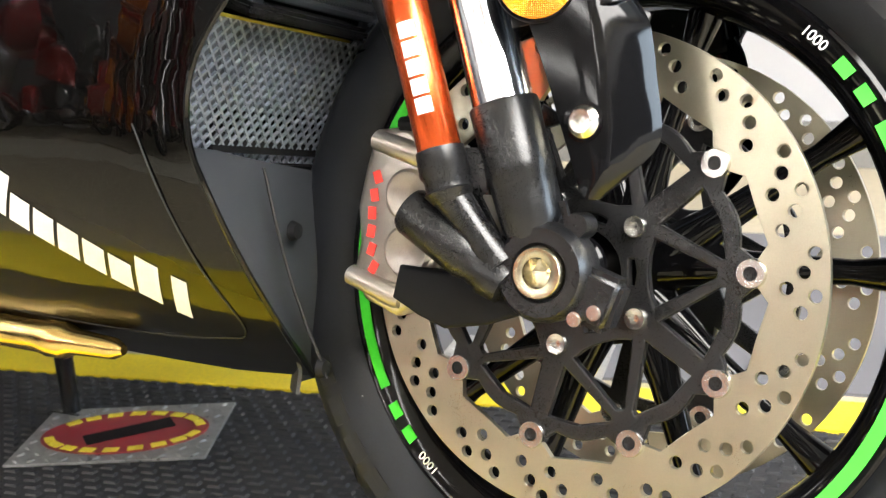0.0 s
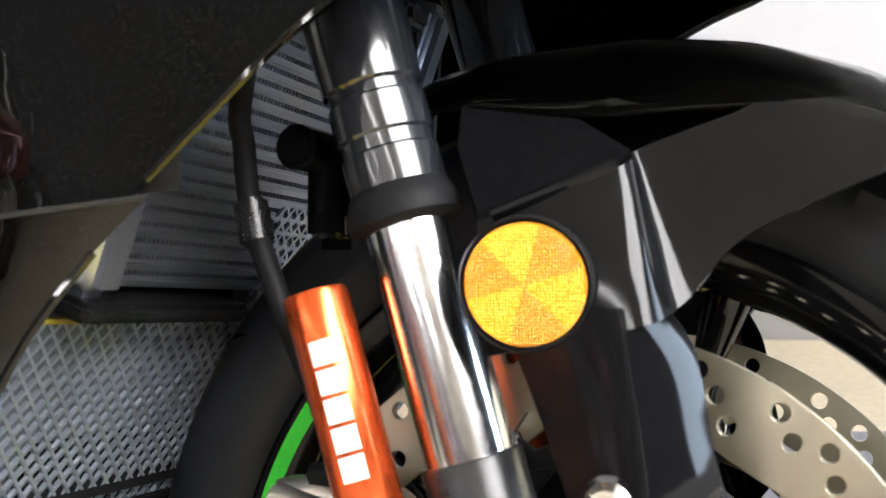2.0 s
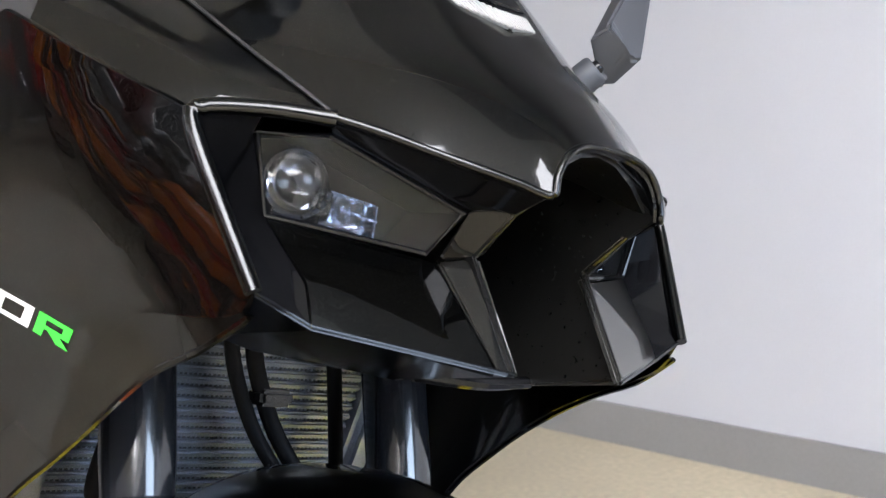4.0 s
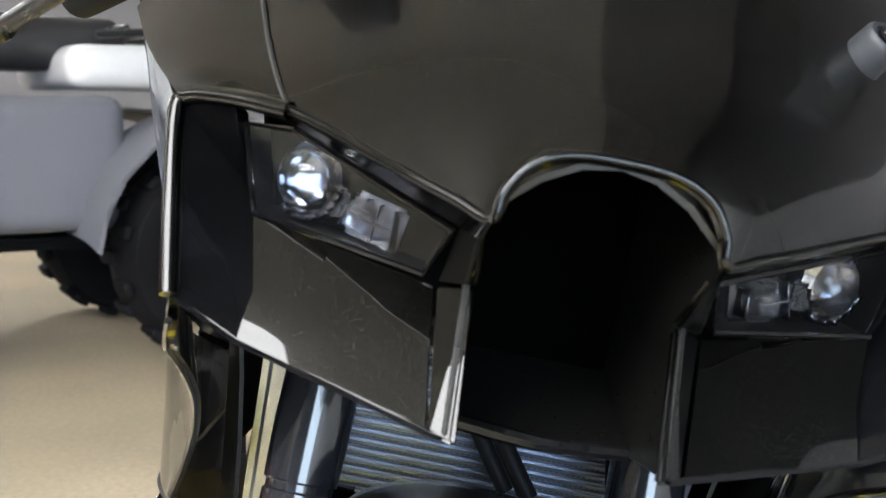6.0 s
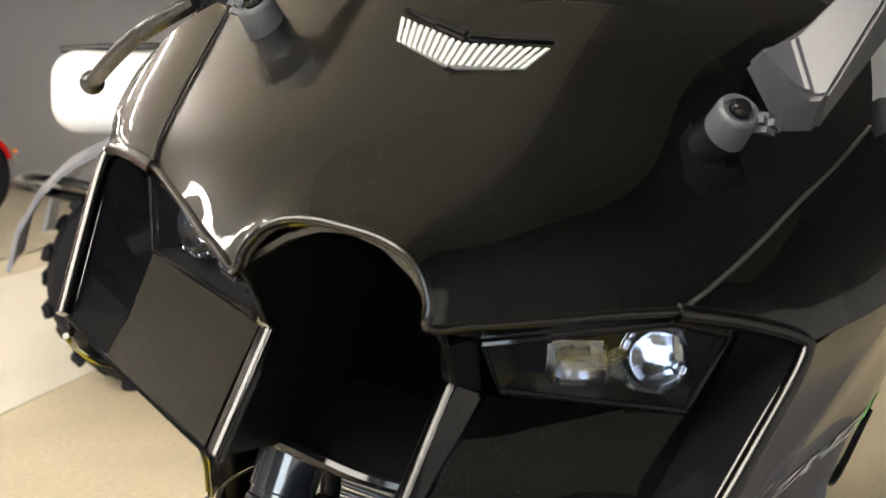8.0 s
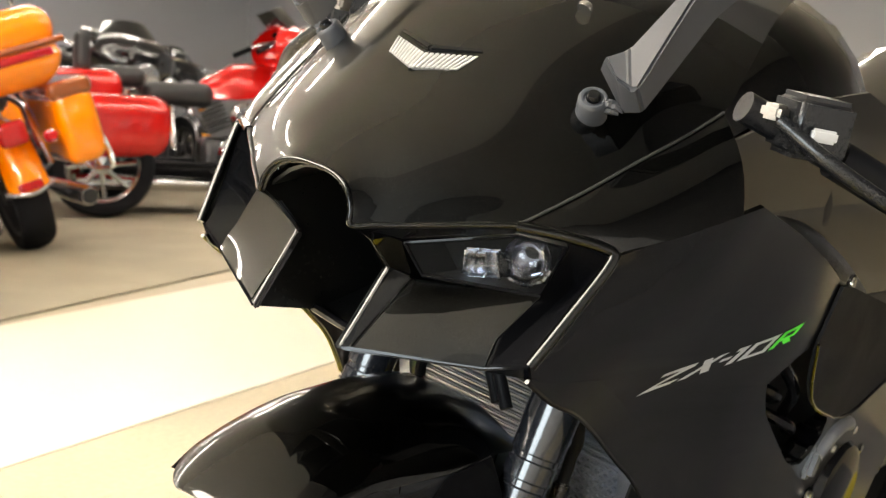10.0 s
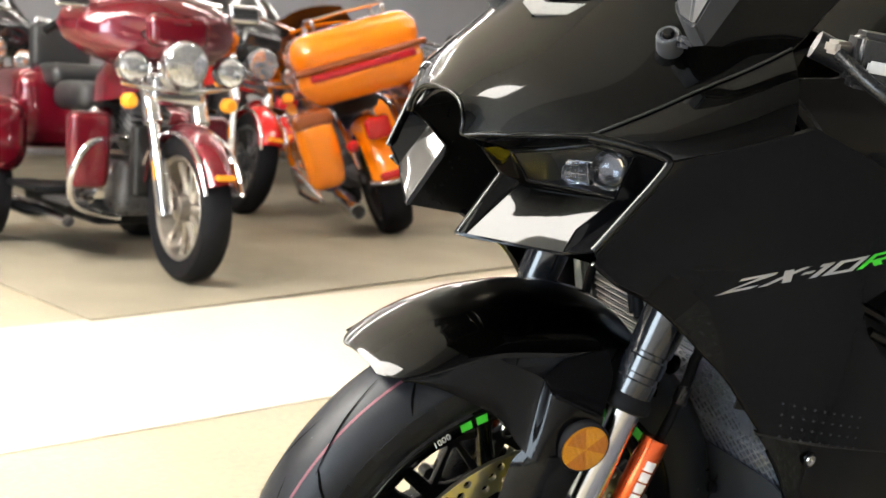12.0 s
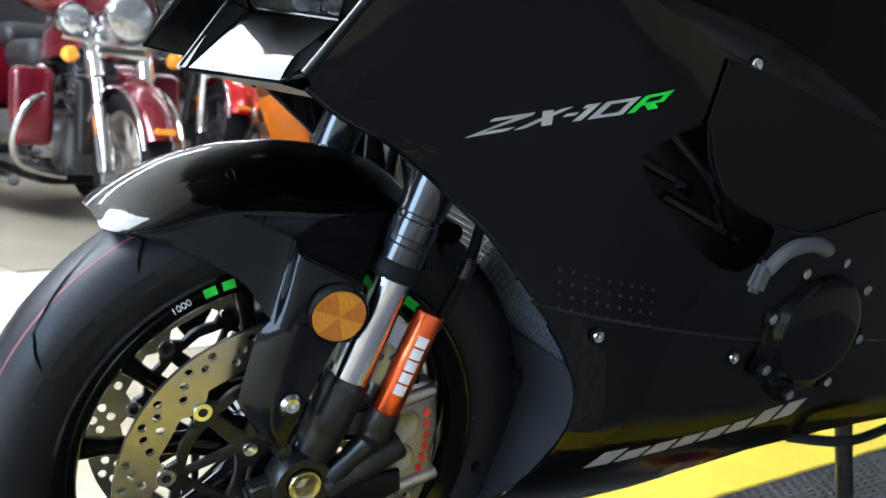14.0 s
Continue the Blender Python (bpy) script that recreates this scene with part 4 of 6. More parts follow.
def build_radiator():
    tilt = math.atan(0.35)
    basis = Matrix.Translation(rad_pt(0, 0.575)) @ Matrix.Rotation(tilt, 4, "Y")
    rad = part("radiator", block((-0.012, 0, 0), (0.022, 0.30, 0.205), 0.003, basis), COOLER, bike, "aluminium radiator with level fins")
    for i in range(24):
        z = -0.098 + i * 0.0085
        part("radiator_tube", block((0.001, 0, z), (0.006, 0.250, 0.0056), 0.0018, basis, seg=2), RADI, rad)
    fins = bmesh.new()
    for i in range(23):
        z = -0.0938 + i * 0.0085
        for j in range(62):
            bmesh.ops.create_cube(fins, size=1, matrix=basis @ Matrix.Translation((-0.0015, -0.124 + j * 0.004, z)) @ Matrix.Diagonal((0.004, 0.0006, 0.0052, 1)))
    part("fin_block", fins, RADI, rad, flat=True)["kind"] = "stuff"
    for s in (-1, 1):
        part("radiator_tank", block((0.0, 0.139 * s, 0), (0.034, 0.030, 0.212), 0.008, basis, seg=3), RADI, rad, "bare aluminium side tank")
    part("radiator_tray", block((0.004, -0.078, -0.110), (0.030, 0.150, 0.010), 0.003, basis), SATIN, rad)
    # oil cooler with an expanded-metal guard
    b2 = Matrix.Translation(rad_pt(0, 0.412)) @ Matrix.Rotation(tilt, 4, "Y")
    cool = part("oil_cooler", block((-0.014, 0, 0), (0.012, 0.39, 0.104), 0.003, b2), COOLER, bike, "oil cooler behind a metal mesh guard")
    grid = bmesh.new()
    for r in range(19):
        for c in range(37):
            y = -0.196 + c * 0.0108 + (0.0054 if r % 2 else 0)
            z = -0.050 + r * 0.0056
            if abs(y) > 0.195:
                continue
            for d in (-1, 1):
                mm = b2 @ Matrix.Translation((0.0, y + d * 0.0027, z)) @ Matrix.Rotation(radians(44 * d), 4, "X") @ Matrix.Diagonal((0.0022, 0.0019, 0.0080, 1))
                bmesh.ops.create_cube(grid, size=1, matrix=mm)
    part("guard_mesh", grid, MESHM, cool, "expanded aluminium guard", flat=True)["kind"] = "stuff"
    wing = bmesh.new()
    for r in range(14):
        for c in range(16):
            y = 0.022 + c * 0.0108 + (0.0054 if r % 2 else 0)
            z = 0.050 + r * 0.0056
            for d in (-1, 1):
                mm = b2 @ Matrix.Translation((0.003, y + d * 0.0027, z)) @ Matrix.Rotation(radians(44 * d), 4, "X") @ Matrix.Diagonal((0.0022, 0.0019, 0.0080, 1))
                bmesh.ops.create_cube(wing, size=1, matrix=mm)
    part("guard_wing", wing, MESHM, cool, "expanded aluminium guard", flat=True)["kind"] = "stuff"
    part("cooler_wing", block((-0.006, 0.112, 0.088), (0.004, 0.19, 0.086), 0.001, b2), COOLER, cool)
    part("guard_frame", block((0, 0, -0.053), (0.006, 0.40, 0.005), 0.001, b2), MATTE, cool)
    part("guard_frame", block((0, -0.095, 0.0535), (0.004, 0.19, 0.0022), 0.0006, b2), YLINE_P, cool, "dull yellow guard edge")
    part("coolant_hose", tube([(-0.10, -0.03, 0.70), (-0.115, -0.02, 0.66), (-0.125, 0.01, 0.61), (-0.12, 0.035, 0.575)], 0.0062, 10), MATTE, bike)
    part("coolant_hose", tube([(-0.105, -0.045, 0.70), (-0.12, -0.035, 0.66), (-0.13, -0.005, 0.61), (-0.125, 0.02, 0.575)], 0.0055, 10), MATTE, bike)
    part("hose_clamp", block((-0.12, 0.002, 0.63), (0.02, 0.028, 0.012), 0.003), SATIN, bike)


build_radiator()


# ---- nose ----
SEAM = smooth_line([(0.094, 0.138, 0.795), (0.078, 0.147, 0.806), (0.045, 0.160, 0.826), (0.010, 0.172, 0.848), (-0.030, 0.186, 0.872), (-0.062, 0.196, 0.893)], 12)


def build_nose():
    ysamp = [0.0, 0.015, 0.028, 0.038, 0.0445, 0.0470, 0.062, 0.080, 0.100, 0.120, 0.138]
    first = [(0.158, 0.803), (0.158, 0.8025), (0.159, 0.7995), (0.160, 0.7930), (0.161, 0.7820), (0.161, 0.7715), (0.1505, 0.7755), (0.138, 0.7800), (0.1225, 0.7855), (0.108, 0.7910), (0.094, 0.795)]
    rowdef = [((0.135, 0.825), (0.078, 0.147, 0.806)), ((0.100, 0.853), (0.045, 0.160, 0.826)), ((0.065, 0.881), (0.010, 0.172, 0.848)), ((0.042, 0.904), (-0.030, 0.186, 0.872)), ((0.010, 0.934), (-0.062, 0.196, 0.893)),
              ((-0.040, 0.972), (-0.100, 0.190, 0.925)), ((-0.110, 1.010), (-0.160, 0.175, 0.965)), ((-0.190, 1.038), (-0.235, 0.160, 0.995))]
    rows = []
    for k in range(-1, len(rowdef)):
        row = []
        for j in range(-10, 11):
            y0, sg = ysamp[abs(j)], (1 if j >= 0 else -1)
            if k < 0:
                row.append((first[abs(j)][0], sg * y0, first[abs(j)][1]))
            else:
                (xc, zc), (xs, ys, zs) = rowdef[k]
                b = (y0 / 0.138) ** 2.1
                row.append((xc + (xs - xc) * b, sg * y0 * ys / 0.138, zc + (zs - zc) * b))
        rows.append(row)
    # finer rows for an even curve
    fine = []
    cols = [smooth_line([r[j] for r in rows], 56) for j in range(21)]
    for i in range(56):
        fine.append([tuple(q) for q in through_points([cols[j][i] for j in range(21)], 2)])
    fine = relax(fine, 30)
    cut = 39
    nose = part("nose_cowl", loft(fine[: cut + 1], 0.004, 1, (1, 0, 1)), PAINT, bike, "glossy black nose cowl with a central intake", angle=45)
    part("windscreen", loft(fine[cut:], 0.003, 1, (1, 0, 1)), SCREEN, nose, "dark tinted windscreen")
    part("nose_edge", tube([fine[0][j] for j in range(0, 41, 2)], 0.0022, 12, steps=6), PAINT, nose)
    # white marker lamp: two ribbed halves that meet in a low V, in a black frame
    lift = Vector((0.62, 0, 0.78))
    for g in (-1, 1):
        low0, low1, up0, up1 = Vector((0.0710, 0, 0.8760)), Vector((0.0580, 0.0350 * g, 0.8822)), Vector((0.0575, 0, 0.8880)), Vector((0.0425, 0.0415 * g, 0.8945))
        V = [low0, low1, up1, up0]
        c = sum(V, Vector()) / 4
        part("marker_frame", panel([tuple(c + (q - c) * 1.12 + lift * 0.0012) for q in V], [(0, 1, 2, 3)], 0.006, 1, 0.0012, inward=(-1, 0, -1)), GLOSS, nose, "gloss black marker lamp frame")
        part("marker_lens", panel([tuple(c + (q - c) * 0.99 + lift * 0.0022) for q in V], [(0, 1, 2, 3)], 0.004, 1, 0.0006, inward=(-1, 0, -1)), MARKB, nose, "pale marker lamp lens")
        for j in range(10):
            u0, u1 = j / 10 + 0.018, j / 10 + 0.078
            V = [low0.lerp(low1, u0), low0.lerp(low1, u1), up0.lerp(up1, u1), up0.lerp(up1, u0)]
            part("marker_rib", panel([tuple(q + lift * 0.0034) for q in V], [(0, 1, 2, 3)], 0.0014, 1, 0.0003, inward=(-1, 0, -1)), MARKER, nose, "ribbed white marker lamp")
        V = [(0.0545, 0, 0.8905), (0.0400, 0.0440 * g, 0.8975), (0.0375, 0.0400 * g, 0.9010), (0.0505, 0, 0.8955)]
        part("marker_brow", panel([tuple(Vector(q) + lift * 0.0030) for q in V], [(0, 1, 2, 3)], 0.006, 1, 0.0016, inward=(-1, 0, -1)), GLOSS, nose)
    # intake duct
    for s in (-1, 1):
        V = [(0.159, 0.0455, 0.772), (0.139, 0.047, 0.760), (0.113, 0.0465, 0.737), (0.148, 0.0450, 0.680), (0.060, 0.045, 0.664), (0.0, 0.040, 0.690), (0.0, 0.040, 0.790), (0.120, 0.043, 0.805)]
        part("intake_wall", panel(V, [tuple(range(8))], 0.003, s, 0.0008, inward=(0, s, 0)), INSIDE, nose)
        V = [(0.113, 0.0450, 0.7375), (0.097, 0.0605, 0.7325), (0.1445, 0.0540, 0.6785), (0.1500, 0.0430, 0.6775)]
        part("nose_fin", panel(V, [(0, 1, 2, 3)], 0.004, s, 0.0016), PAINT, nose, "glossy fin beside the intake")
        V = [(0.114, 0.0450, 0.7370), (0.098, 0.0610, 0.7330), (0.112, 0.0560, 0.7610), (0.127, 0.0570, 0.7640), (0.141, 0.0490, 0.7610)]
        part("nose_fin", panel(V, [(0, 1, 2, 3, 4)], 0.004, s, 0.0014), PAINT, nose)
        # plate under the headlight
        V = [(0.0955, 0.0615, 0.7315), (0.0615, 0.1495, 0.7425), (0.0900, 0.1400, 0.7120), (0.1010, 0.1420, 0.6920), (0.1440, 0.0545, 0.6785)]
        grid, faces, nn = [], [], Vector((0.73, 0.21, 0.64))
        for i in range(6):
            for j in range(6):
                u, v = j / 5, i / 5
                q = Vector(V[0]).lerp(Vector(V[4]), v).lerp(Vector(V[2]).lerp(Vector(V[3]), v), u)
                grid.append(tuple(q + nn * 0.0008 * math.sin(math.pi * v)))
        for i in range(5):
            for j in range(5):
                k = i * 6 + j
                faces.append((k, k + 1, k + 7, k + 6))
        part("nose_plate", panel(grid + [V[1]], faces + [(0, 36, 5, 4, 3, 2, 1)], 0.004, s, 0.0), PAINT, nose, "glossy plate below the headlight", angle=50)
        # rim of the headlight recess
        rimline = smooth_line([(0.094, 0.138, 0.7945), (0.072, 0.168, 0.7945), (0.052, 0.194, 0.7895), (0.056, 0.1945, 0.779), (0.076, 0.1855, 0.742), (0.0965, 0.1755, 0.7045)], 22)
        part("recess_rim", tube([(x, s * y, z) for x, y, z in rimline], 0.0044, 10, steps=2), PAINT, nose)
        V = [(0.052, 0.1935, 0.787), (0.0765, 0.184, 0.742), (0.0955, 0.174, 0.705), (0.101, 0.143, 0.691), (0.089, 0.1405, 0.711), (0.0610, 0.1500, 0.742), (0.058, 0.1620, 0.785), (0.072, 0.166, 0.793), (0.030, 0.158, 0.752)]
        F = [(0, 1, 8), (1, 2, 8), (2, 3, 8), (3, 4, 8), (4, 5, 8), (5, 6, 8), (6, 7, 8), (7, 0, 8)]
        part("headlight_recess", panel(V, F, 0.002, s, 0), GLOSS, nose, "deep gloss-black recess", angle=60)
        V = [(0.0965, 0.1745, 0.7030), (0.1020, 0.1425, 0.6900), (0.1480, 0.0480, 0.6770), (0.060, 0.047, 0.664), (0.02, 0.12, 0.672), (0.05, 0.165, 0.680)]
        part("nose_floor", panel(V, [(0, 1, 2, 3, 4, 5)], 0.003, s, 0.001, inward=(0, 0, 1)), GLOSS, nose)
        # brow above the lens
        V = [(0.0930, 0.1375, 0.7925), (0.1590, 0.0480, 0.7690), (0.1400, 0.0495, 0.7600), (0.1120, 0.0560, 0.7610), (0.0870, 0.1360, 0.7880)]
        part("headlight_brow", panel(V, [(0, 1, 2, 3, 4)], 0.003, s, 0.001), GLOSS, nose)
        # headlight
        lens = [(0.1100, 0.0580, 0.7590), (0.0860, 0.1355, 0.7865), (0.0600, 0.1605, 0.7840), (0.0600, 0.1500, 0.7440), (0.0930, 0.0670, 0.7355)]
        back = [(x - 0.045, y * 0.97, z) for x, y, z in lens]
        light = part("headlight", panel(lens + back, [(0, 1, 6, 5), (1, 2, 7, 6), (2, 3, 8, 7), (3, 4, 9, 8), (4, 0, 5, 9), (5, 6, 7, 8, 9)], 0, s, 0), DARK, bike, "angular headlight with two clear lamps")
        glass = part("lens", panel(lens, [(0, 1, 2, 3, 4)], 0, s, 0), COVER, light, "clear headlight lens")
        glass.visible_shadow = False
        part("lens_rim", tube([(x + 0.001, s * y, z) for x, y, z in lens + lens[:1]], 0.0016, 6, steps=1), GLOSS, light)
        m = Matrix.Translation((0.056, s * 0.129, 0.764)) @ Matrix.Rotation(radians(-90 + 26 * s), 4, "Z")
        r = 0.0165
        part("lamp_bowl", lathe([(0.003, -0.020), (r * 0.8, -0.014), (r * 1.02, -0.004), (r * 1.08, -0.003), (r * 1.08, -0.006), (r * 0.85, -0.018), (0.003, -0.022)], 32, m), LAMP_R, light, "chromed lamp bowl")
        for k in range(5):
            q = polar(r * 0.55, 72 * k + 20)
            part("lamp_facet", block((q[0], -0.0135, q[2]), (0.0030, 0.004, 0.0095), 0.0006, m, Matrix.Rotation(radians(-72 * k - 20), 4, "Y") @ Matrix.Rotation(radians(25 - 9 * k), 4, "X"), seg=1), LAMP_R, light)
        bm = bmesh.new()
        bmesh.ops.create_uvsphere(bm, u_segments=32, v_segments=20, radius=r * 0.96, matrix=m @ Matrix.Translation((0, -0.002, 0)) @ Matrix.Diagonal((1, 0.72, 1, 1)))
        part("lamp_lens", bm, GLASS, light, "round clear projector lens")
        for k in range(7):
            q = polar(r * 1.12, 196 + 17 * k)
            part("lamp_facet", block((q[0], -0.003 - 0.001 * (k % 3), q[2]), (0.0032, 0.009, 0.0050), 0.0006, m, Matrix.Rotation(radians(-196 - 17 * k + 9 * (k % 2)), 4, "Y"), seg=1), LAMP_R, light)
        m = Matrix.Translation((0.0655, s * 0.0965, 0.7505)) @ Matrix.Rotation(radians(-90 + 24 * s), 4, "Z") @ Matrix.Rotation(radians(10 * s), 4, "Y")
        part("lamp_housing", block((0, -0.011, 0), (0.030, 0.006, 0.022), 0.002, m), LAMP_R, light, "chromed reflector block")
        part("lamp_block", block((0.003, -0.001, 0), (0.021, 0.012, 0.018), 0.0045, m, seg=3), GLASS, light, "clear moulded light block")
        for k in range(4):
            part("lamp_facet", block((-0.013 + 0.0085 * k, -0.0045 + 0.0015 * (k % 2), 0.001 * (k % 3)), (0.0012, 0.009, 0.020 - 0.002 * k), 0.0004, m, Matrix.Rotation(radians(8 - 5 * k), 4, "Y"), seg=1), LAMP_R, light)
        part("lamp_facet", block((-0.002, 0.0035, 0.001), (0.022, 0.0012, 0.0016), 0.0003, m, seg=1), LAMP_R, light)
        part("lamp_bridge", block((0.056, 0.113 * s, 0.756), (0.010, 0.012, 0.014), 0.002), SATIN, light)
        part("lamp_board", block((0.048, 0.118 * s, 0.779), (0.004, 0.020, 0.009), 0.001), GREYS, light)
        # side quarter panel between seam and screen edge
        outer = smooth_line([(0.052, 0.196, 0.7905), (0.012, 0.222, 0.808), (-0.034, 0.2435, 0.829)], 12)
        rows = []
        for a, b in zip(SEAM, outer):
            row = []
            for j in range(7):
                f = j / 6
                bulge = 0.006 * math.sin(math.pi * f)
                row.append((a[0] + (b[0] - a[0]) * f, a[1] + (b[1] - a[1]) * f + bulge, a[2] + (b[2] - a[2]) * f + bulge * 0.5))
            rows.append(row)
        tri_top = [(0.094, 0.1385, 0.795)] + [(0.094 + (0.052 - 0.094) * j / 6, 0.1385 + (0.196 - 0.1385) * j / 6, 0.795 - 0.0045 * j / 6 + 0.003 * math.sin(math.pi * j / 6)) for j in range(1, 7)]
        rows[0] = tri_top
        part("quarter_panel", loft(rows, 0.003, s, (0, s, 0.5)), PAINT, nose, "glossy black quarter panel", angle=60)
        part("seam_gap", tube([(x + 0.001, s * (y + 0.0008), z + 0.0008) for x, y, z in SEAM], 0.0012, 6, steps=2), DARK, nose)
        # mirror stay
        stay = part("mirror_stay", turned((0.010, 0.127 * s, 0.868), (0.028, 0.136 * s, 0.888), [(0, 0.0125), (0.5, 0.0118), (0.9, 0.0112), (0.97, 0.0104), (1.0, 0.0094), (0.985, 0.0072), (0.93, 0.0066)], 24), GREYP, bike, "dark grey mirror stay")
        part("stay_bolt", turned((0.0272, 0.1356 * s, 0.8872), (0.0302, 0.137 * s, 0.8905), [(0, 0.0055), (0.7, 0.0052), (1, 0.004)], 18), GLOSS, stay)
        V = [(0.032, 0.139, 0.918), (0.039, 0.154, 0.907), (0.035, 0.167, 0.900), (0.038, 0.174, 0.902), (0.026, 0.193, 0.968), (-0.045, 0.245, 1.075), (0.020, 0.177, 0.968), (-0.050, 0.222, 1.080), (0.022, 0.151, 0.927),
             (0.022, 0.131, 0.908), (0.015, 0.155, 0.880), (0.016, 0.172, 0.884), (0.000, 0.203, 0.960), (-0.072, 0.258, 1.066), (0.000, 0.180, 0.958), (-0.075, 0.236, 1.070)]
        F = [(0, 1, 2, 8), (8, 2, 3, 4, 6), (6, 4, 5, 7), (0, 9, 10, 1), (1, 10, 2), (2, 10, 11, 3), (3, 11, 12, 4), (4, 12, 13, 5), (0, 8, 6, 14, 9), (6, 7, 15, 14), (9, 14, 12, 11, 10), (14, 15, 13, 12), (7, 5, 13, 15)]
        part("mirror_arm", panel(V, F, 0, s, 0.0022), GREYS, stay, "dark grey faceted mirror arm")
        V = [(0.014, 0.124, 0.884), (0.024, 0.132, 0.886), (0.026, 0.150, 0.892), (0.018, 0.158, 0.886), (0.012, 0.146, 0.890)]
        part("stay_foot", panel(V, [(0, 1, 2, 3, 4)], 0.010, s, 0.003, inward=(0, 0, -1)), GREYS, stay)
        m = Matrix.Translation((-0.022, 0.082 * s, 0.9485)) @ Matrix.Rotation(radians(-35), 4, "Y")
        part("screen_bolt", lathe([(0.0003, 0.003), (0.0045, 0.0025), (0.0062, 0.0), (0.0062, -0.003), (0.0003, -0.003)], 18, m @ Matrix.Rotation(radians(90), 4, "X")), ALU, nose)
    # intake floor, roof; a near-black block stands for the shade down the throat
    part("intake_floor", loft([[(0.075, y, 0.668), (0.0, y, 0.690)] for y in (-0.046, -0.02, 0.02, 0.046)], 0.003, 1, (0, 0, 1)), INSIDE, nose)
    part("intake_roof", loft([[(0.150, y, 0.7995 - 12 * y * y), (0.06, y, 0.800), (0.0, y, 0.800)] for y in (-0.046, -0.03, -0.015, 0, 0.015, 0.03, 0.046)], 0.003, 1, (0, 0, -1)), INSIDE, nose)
    part("throat_shade", block((-0.004, 0, 0.740), (0.006, 0.10, 0.13), 0.002), VOID, nose)
    part("intake_lip", tube([(0.078, -0.046, 0.669), (0.082, 0.0, 0.667), (0.078, 0.046, 0.669)], 0.004, 8), GLOSS, nose)
    part("nose_frame", block((-0.05, 0, 0.745), (0.09, 0.24, 0.13), 0.02, seg=3), MATTE, nose)


build_nose()


def build_cockpit():
    for s in (-1, 1):
        bar = part("handlebar", tube([(-0.085, 0.20 * s, 0.900), (-0.16, 0.265 * s, 0.870), (-0.235, 0.335 * s, 0.835)], 0.0125, 14), SATIN, bike, "black clip-on handlebar")
        part("grip", tube([(-0.150, 0.257 * s, 0.874), (-0.195, 0.298 * s, 0.853), (-0.235, 0.335 * s, 0.835)], 0.0165, 16), MATTE, bar, "black rubber grip")
        part("switch_box", block((-0.118, 0.243 * s, 0.895), (0.050, 0.045, 0.048), 0.006, rot=Matrix.Rotation(radians(-40 * s), 4, "Z"), seg=3), SATIN, bar)
        part("switch_button", block((-0.098, 0.262 * s, 0.892), (0.022, 0.006, 0.010), 0.002, rot=Matrix.Rotation(radians(-40 * s), 4, "Z")), SILVER_P, bar)
        part("lever_perch", block((-0.084, 0.226 * s, 0.902), (0.022, 0.016, 0.012), 0.003), TITAN, bar)
        low = 0.034 if s < 0 else 0.0
        part("lever", tube([(-0.075, 0.235 * s, 0.897 - low * 0.5), (-0.085, 0.285 * s, 0.872 - low * 0.8), (-0.140, 0.350 * s, 0.838 - low)], 0.0062, 10), SATIN, bar, "black brake lever")
        bm = bmesh.new()
        bmesh.ops.create_uvsphere(bm, u_segments=16, v_segments=10, radius=0.0095, matrix=Matrix.Translation((-0.142, 0.352 * s, 0.837 - low)))
        part("lever_ball", bm, SATIN, bar)
        part("cowl_stay", tube([(-0.06, 0.17 * s, 0.87), (-0.12, 0.18 * s, 0.83), (-0.20, 0.17 * s, 0.78)], 0.008, 8), SATIN, bike)
    rows = []
    for x, zc, w, zb in ((-0.30, 0.90, 0.10, 0.80), (-0.34, 0.965, 0.155, 0.79), (-0.42, 1.005, 0.175, 0.78), (-0.55, 1.005, 0.165, 0.77), (-0.68, 0.955, 0.125, 0.76), (-0.76, 0.88, 0.085, 0.77)):
        rows.append([(x, w * math.sin(radians(a)), zb + (zc - zb) * (max(0.0, math.cos(radians(a))) ** 0.8)) for a in range(-90, 91, 15)])
    part("fuel_tank", loft(rows, 0.004, 1, (0, 0, 1)), PAINT, bike, "glossy black fuel tank", angle=60)
    part("frame_beam", tube([(-0.20, 0.14, 0.78), (-0.40, 0.17, 0.74), (-0.72, 0.15, 0.62)], 0.035, 12), SATIN, bike)
    part("frame_beam", tube([(-0.20, -0.14, 0.78), (-0.40, -0.17, 0.74), (-0.72, -0.15, 0.62)], 0.035, 12), SATIN, bike)
    part("cockpit_tray", block((-0.16, 0, 0.83), (0.20, 0.30, 0.02), 0.006), MATTE, bike)


build_cockpit()


